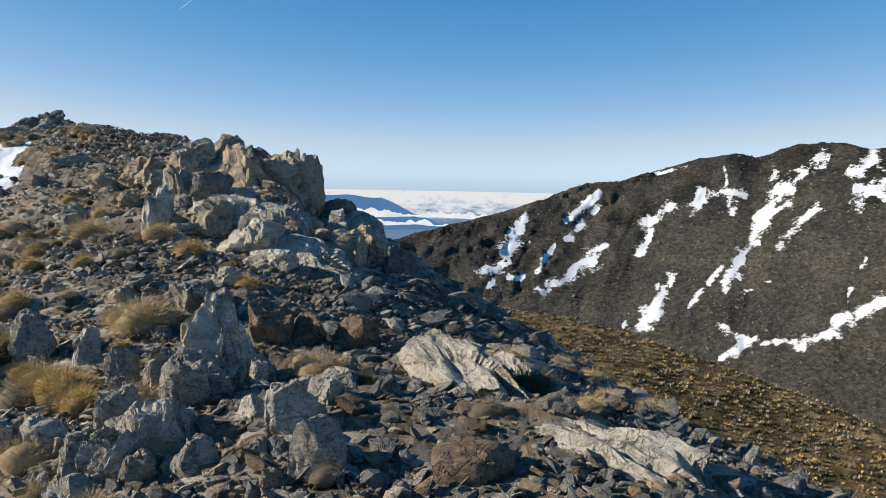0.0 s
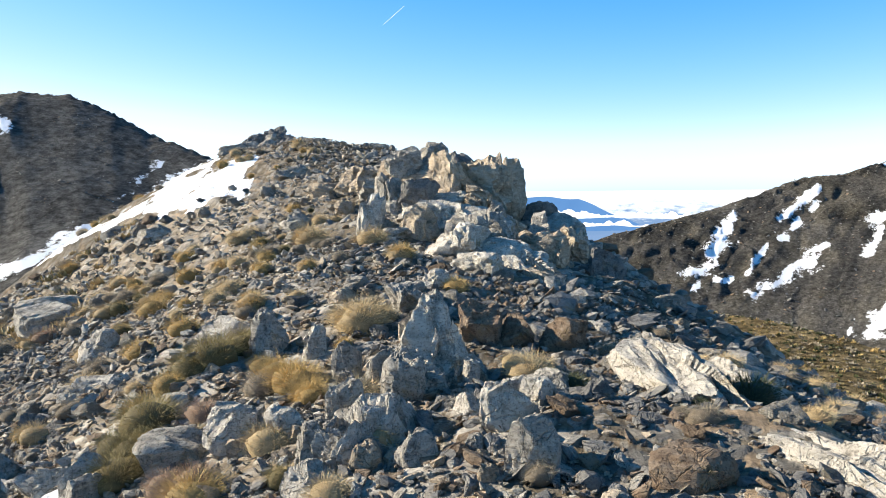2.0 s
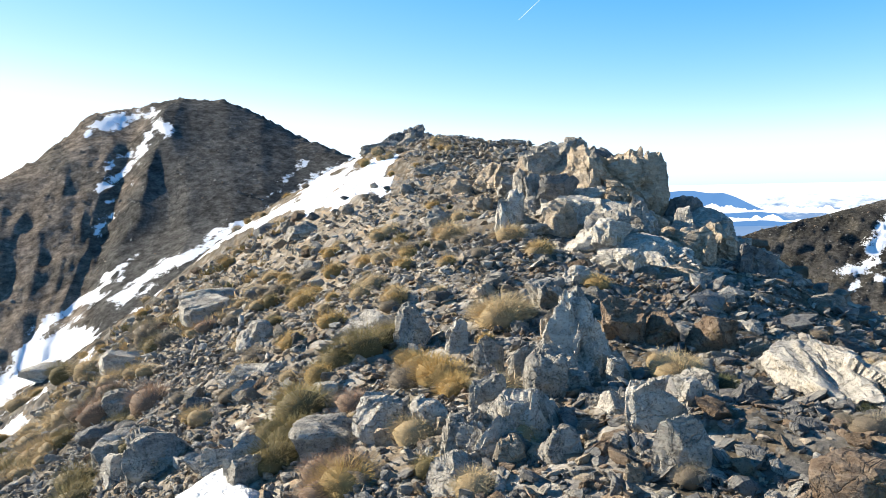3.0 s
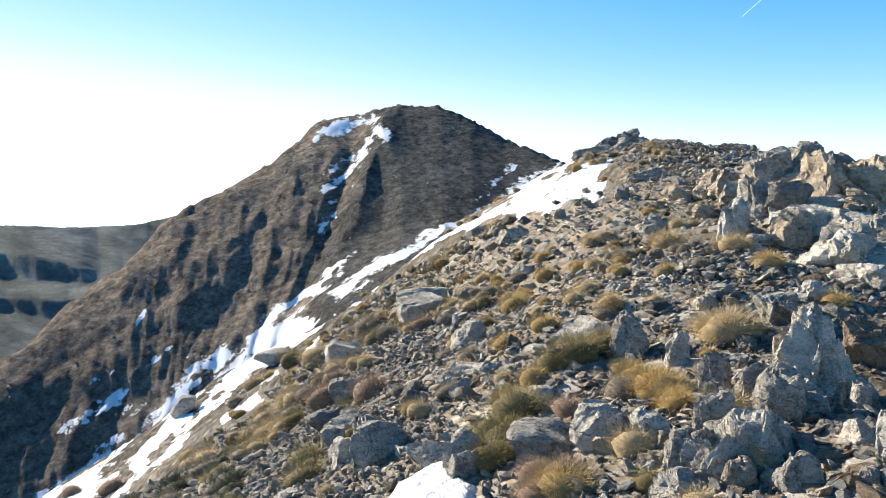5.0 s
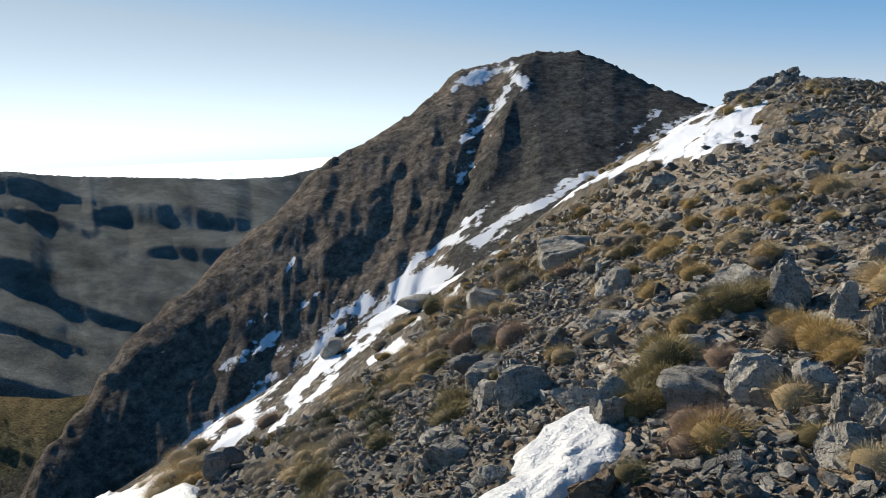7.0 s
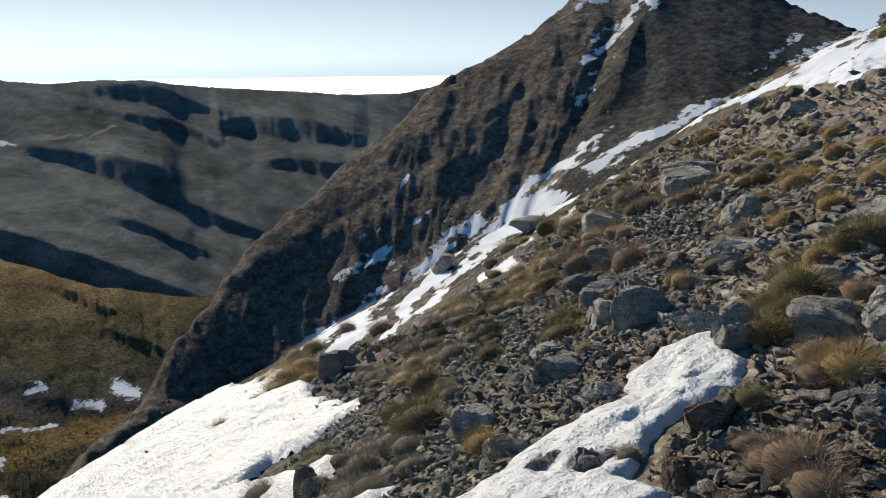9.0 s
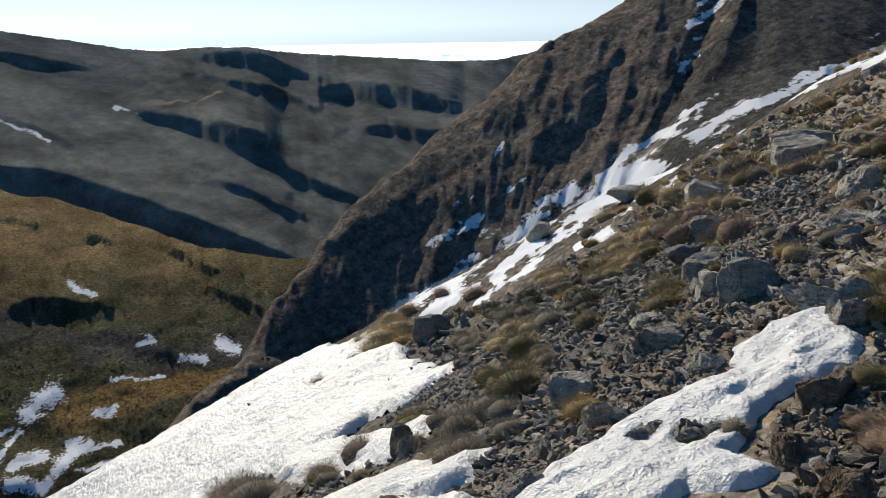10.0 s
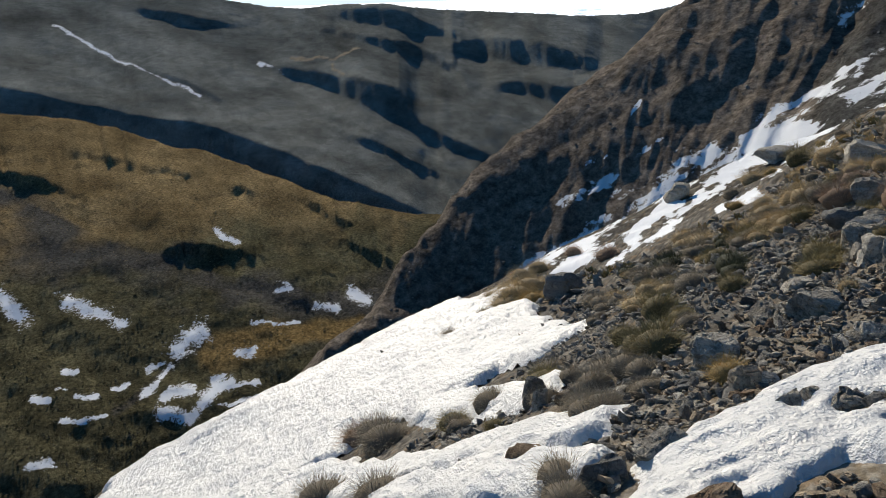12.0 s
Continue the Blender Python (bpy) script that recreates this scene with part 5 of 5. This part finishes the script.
tuft(-16.51, 8.22, 0.70, 'russet')
tuft(-2.14, 2.76, 0.43, 'russet')
tuft(-2.27, 2.76, 0.29, 'russet')
tuft(-2.59, 3.60, 0.35, 'russet')
tuft(-2.49, 2.86, 0.18, 'russet')
tuft(-1.93, 2.59, 0.32, 'russet')
tuft(-3.32, 4.18, 0.49, 'green')
tuft(-3.57, 4.88, 0.50, 'green')
tuft(-3.40, 4.46, 0.38, 'green')
tuft(-2.62, 5.34, 0.49, 'gold')
tuft(-2.34, 4.98, 0.29, 'gold')
tuft(-2.87, 5.43, 0.27, 'gold')
tuft(-2.99, 9.33, 0.42, 'gold')
tuft(-4.07, 8.89, 0.28, 'gold')
tuft(-2.56, 6.62, 0.52, 'straw')
tuft(-2.44, 6.82, 0.32, 'straw')
tuft(-3.67, 10.29, 0.43, 'straw')
tuft(-4.88, 10.85, 0.69, 'straw')
tuft(-0.81, 5.51, 0.37, 'straw')
tuft(-10.28, 22.29, 0.53, 'straw')
tuft(-4.16, 7.60, 0.38, 'straw')
tuft(-5.42, 14.96, 0.57, 'green')
tuft(-3.57, 6.43, 0.32, 'green')
tuft(-3.6, 12.95, 0.45, 'straw')
tuft(-3.02, 2.62, 0.2, 'grey')
tuft(-15.9, 5.4, 0.9, 'straw')
tuft(-16.3, 5.8, 1.0, 'straw')
tuft(-16.7, 6.3, 1.0, 'straw')
tuft(-15.6, 5.9, 0.8, 'gold')
tuft(-10.9, 1.1, 0.8, 'russet')
tuft(-10.3, 1.3, 0.75, 'grey')
tuft(-8.3, 1.85, 0.5, 'green')
tuft(-4.05, 1.30, 0.46, 'grey')
tuft(-5.0, 1.95, 0.46, 'grey')
tuft(-5.3, 2.05, 0.42, 'grey')
tuft(-6.07, 2.65, 0.45, 'grey')
tuft(-5.46, 2.65, 0.40, 'grey')
tuft(-5.75, 2.95, 0.62, 'green')
tuft(-6.15, 3.05, 0.50, 'green')
tuft(-7.2, 3.9, 0.58, 'green')
tuft(-8.17, 3.05, 0.50, 'grey')
tuft(-8.13, 2.31, 0.62, 'grey')
tuft(-6.7, 2.33, 0.40, 'grey')



# ---- scattered small growth and stones ----
def open_ground(x, y):
    """Whether a place on the ridge is free of the crag, the snow and the walker's stand."""
    s, u = ridge_axes(x, y)
    crag = 9 < s < 17 and 1.2 < u < 4.6
    snow = x < -6 and y < 4.4 and s < 11
    return not crag and not snow and on_tongue(x, y) < -0.2 and math.hypot(x, y) > 3.1


def scatter_tufts(count, s_range, u_range, sizes, kinds):
    made = 0
    while made < count:
        s, u = random.uniform(*s_range), random.uniform(*u_range)
        x, y = -0.454 * s + 0.891 * u, 0.891 * s + 0.454 * u
        if open_ground(x, y) and fbm(np.array([x]), np.array([y]), 3.5, 2, 501)[0] > -0.06:
            tuft(x, y, random.uniform(*sizes), random.choice(kinds))
            made += 1


scatter_tufts(120, (4, 22), (-7, 1.0), (0.16, 0.42), ("straw", "gold", "grey", "grey", "straw", "green"))
scatter_tufts(60, (8, 28), (-9, 2.0), (0.25, 0.5), ("straw", "gold", "grey"))
scatter_tufts(36, (3.5, 14), (0.5, 5.5), (0.12, 0.3), ("grey", "straw", "dark", "grey"))
scatter_tufts(50, (4, 14), (-13, -4), (0.3, 0.6), ("grey", "grey", "dark", "straw", "green"))

stone_meshes = [mesh_of("stone", *rock_points(50 + k, 4, 0.6, 0.12, 10), ROCK["gwdgbgwt"[k]]) for k in range(8)]


def scatter_stones(count, s_range, u_range, sizes):
    made = 0
    while made < count:
        s, u = random.uniform(*s_range), random.uniform(*u_range)
        x, y = -0.454 * s + 0.891 * u, 0.891 * s + 0.454 * u
        if math.hypot(x, y) < 2.8 or on_tongue(x, y) > -0.12 or (x < -6 and y < 4.4 and s < 11):
            continue
        k = random.uniform(*sizes) * random.uniform(0.6, 1.0)
        ob = new("stone", random.choice(stone_meshes))
        ob.matrix_world = pose(x, y, ground_z(x, y) + 0.12 * k, random.uniform(-25, 25), random.uniform(-25, 25), random.uniform(0, 360)) @ Matrix.Diagonal((k * 0.6, k * random.uniform(0.35, 0.55), k * random.uniform(0.25, 0.45), 1))
        tagged(ob, "loose angular stone lying on the ridge", "stone", "loose stones on the ridge")
        made += 1


scatter_stones(120, (3, 9), (-5, 5), (0.10, 0.30))
scatter_stones(80, (8, 20), (-7, 5), (0.15, 0.42))
scatter_stones(60, (8, 26), (3.5, 8), (0.25, 0.7))


def rubble(label, count, place, sizes, tones, seed):
    """Many small stones in one mesh: nobody could count them."""
    rng = np.random.default_rng(seed)
    shapes = [rock_points(900 + k, 1, 0.5, 0, 14) for k in range(12)]
    sx, sy = place(rng, count)
    free = on_tongue(sx, sy) < -0.03
    sx, sy = sx[free], sy[free]
    sz = land(sx, sy)[0]
    sr = np.hypot(sx, sy)
    bare = (sr < 15) | (strokes(np.degrees(np.arctan2(sx, sy)), np.degrees(np.arctan2(sz - EYE, sr)), SNOW_WEST + SNOW_EAST, 0.0) < -0.5)
    sx, sy, sz = sx[bare], sy[bare], sz[bare]
    points, faces, mats, n = [], [], [], 0
    for x, y, z in zip(sx, sy, sz):
        p, f = shapes[rng.integers(12)]
        k = 0.72 * sizes[0] * (sizes[1] / sizes[0]) ** (rng.uniform() ** 2.0)
        a = rng.uniform(0, 6.28)
        q = p * np.array([k * rng.uniform(0.4, 0.7), k * rng.uniform(0.25, 0.5), k * rng.uniform(0.1, 0.36)])
        q = q @ np.array([[math.cos(a), math.sin(a), 0.35 * rng.normal()], [-math.sin(a), math.cos(a), 0.35 * rng.normal()], [0, 0, 1]])
        points.append(q + np.array([x, y, z + 0.15 * k]))
        faces.append(f + n)
        mats.append(np.full(len(f), rng.integers(len(tones))))
        n += len(p)
    me = bpy.data.meshes.new("rubble")
    me.from_pydata(np.concatenate(points), [], np.concatenate(faces))
    for t in tones:
        me.materials.append(ROCK[t])
    me.polygons.foreach_set("material_index", np.concatenate(mats).astype(np.int32))
    return tagged(new("rubble", me), label, "rubble", kind="stuff")


def ridge_spots(s_range, u_range):
    def spots(rng, count):
        s, u = rng.uniform(*s_range, count), rng.uniform(*u_range, count)
        return -0.454 * s + 0.891 * u, 0.891 * s + 0.454 * u
    return spots


def fan(a_range, r_range):
    def spots(rng, count):
        a, r = np.radians(rng.uniform(*a_range, count)), rng.uniform(r_range[0] ** 0.5, r_range[1] ** 0.5, count) ** 2
        return r * np.sin(a), r * np.cos(a)
    return spots


rubble("small grey and pale stones strewn over the ridge", 7000, ridge_spots((2.5, 11), (-4.5, 0.8)), (0.035, 0.17), "gtgdwtb", 601)
# darker tones here carry the shade of the ridge's right side
rubble("dark grey stones over the crumbling ridge edge, toned dark as shade", 6000, ridge_spots((2.5, 11), (0.8, 5)), (0.035, 0.2), "dddgb", 609)
rubble("broken stones on the rounded ridge top", 9000, ridge_spots((9, 27), (-7.5, 4)), (0.045, 0.26), "gwtgdt", 602)
rubble("dark scree stones on the steep flank", 6000, ridge_spots((3.5, 12), (-7, -2)), (0.035, 0.15), "ddgg", 603)
rubble("flat slabs and rubble on the shaded side", 1500, ridge_spots((5, 24), (2.5, 9)), (0.10, 0.45), "gdgd", 604)
rubble("scree below the knob on the west flank", 4500, ridge_spots((9, 26), (-14, -5)), (0.07, 0.34), "ddgg", 605)


def far_clumps(label, count, place, sizes, kinds, seed, blades=14):
    """Distant tussocks, far too many to count, in one mesh."""
    rng = np.random.default_rng(seed)
    cx, cy = place(rng, count)
    cz = land(cx, cy)[0]
    cr = np.hypot(cx, cy)
    bare = (cr < 15) | (strokes(np.degrees(np.arctan2(cx, cy)), np.degrees(np.arctan2(cz - EYE, cr)), SNOW_WEST + SNOW_EAST + SNOW_VALLEY, 0.0) < -0.5)
    cx, cy, cz = cx[bare], cy[bare], cz[bare]
    points, along, faces, mats = [], [], [], []
    for x, y, z in zip(cx, cy, cz):
        size, kind = rng.uniform(*sizes), rng.integers(len(kinds))
        for _ in range(blades):
            a, k = rng.uniform(0, 6.283), rng.uniform(0.2, 1.0)
            root = np.array([x + math.cos(a) * k * size * 0.3, y + math.sin(a) * k * size * 0.3, z - 0.03])
            side = np.array([-math.sin(a), math.cos(a), 0]) * size * 0.15
            tip = root + np.array([math.cos(a) * k * 0.4, math.sin(a) * k * 0.4, 0.5 - 0.25 * k]) * size * rng.uniform(0.6, 1.0)
            n = len(points)
            points += [root - side, root + side, tip]
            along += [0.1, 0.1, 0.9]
            faces.append((n, n + 1, n + 2))
            mats.append(kind)
    me = bpy.data.meshes.new("distant_tussocks")
    me.from_pydata(points, [], faces)
    me.attributes.new("along", "FLOAT", "POINT").data.foreach_set("value", np.array(along, np.float32))
    for kind in kinds:
        me.materials.append(GRASS[kind])
    me.polygons.foreach_set("material_index", np.array(mats, np.int32))
    return tagged(new("distant_tussocks", me), label, "grass", kind="stuff")


far_clumps("dry tussock grass and dark shrubs over the eastern spur", 9000, fan((-4, 35), (26, 96)), (0.3, 0.85), ("gold", "grey", "green", "dark", "grey", "dark"), 801, 10)
far_clumps("low shrubs and dry grass down the west flank", 700, ridge_spots((12, 26), (-11, -3)), (0.2, 0.45), ("grey", "straw", "green", "straw"), 802)
far_clumps("dark low scrub dotted over the brown valley hill", 13000, fan((-108, -72), (262, 640)), (0.6, 1.7), ("dark", "green", "grey", "dark"), 803, 6)
rubble("broken dark stones at the foot of the rocks", 3500, ridge_spots((1.8, 4.4), (-2.8, 2.6)), (0.03, 0.17), "gdbdt", 610)
rubble("fine grit and small stones underfoot", 7000, ridge_spots((2.4, 7.5), (-3, 4.5)), (0.02, 0.09), "gdddb", 606)
rubble("dark boulders and broken crags on the eastern range", 7500, fan((-8, 34), (285, 462)), (0.35, 1.9), "dddb", 607)
rubble("scree boulders on the western peak", 7000, fan((-82, -29), (70, 216)), (0.16, 0.8), "ddgb", 608)
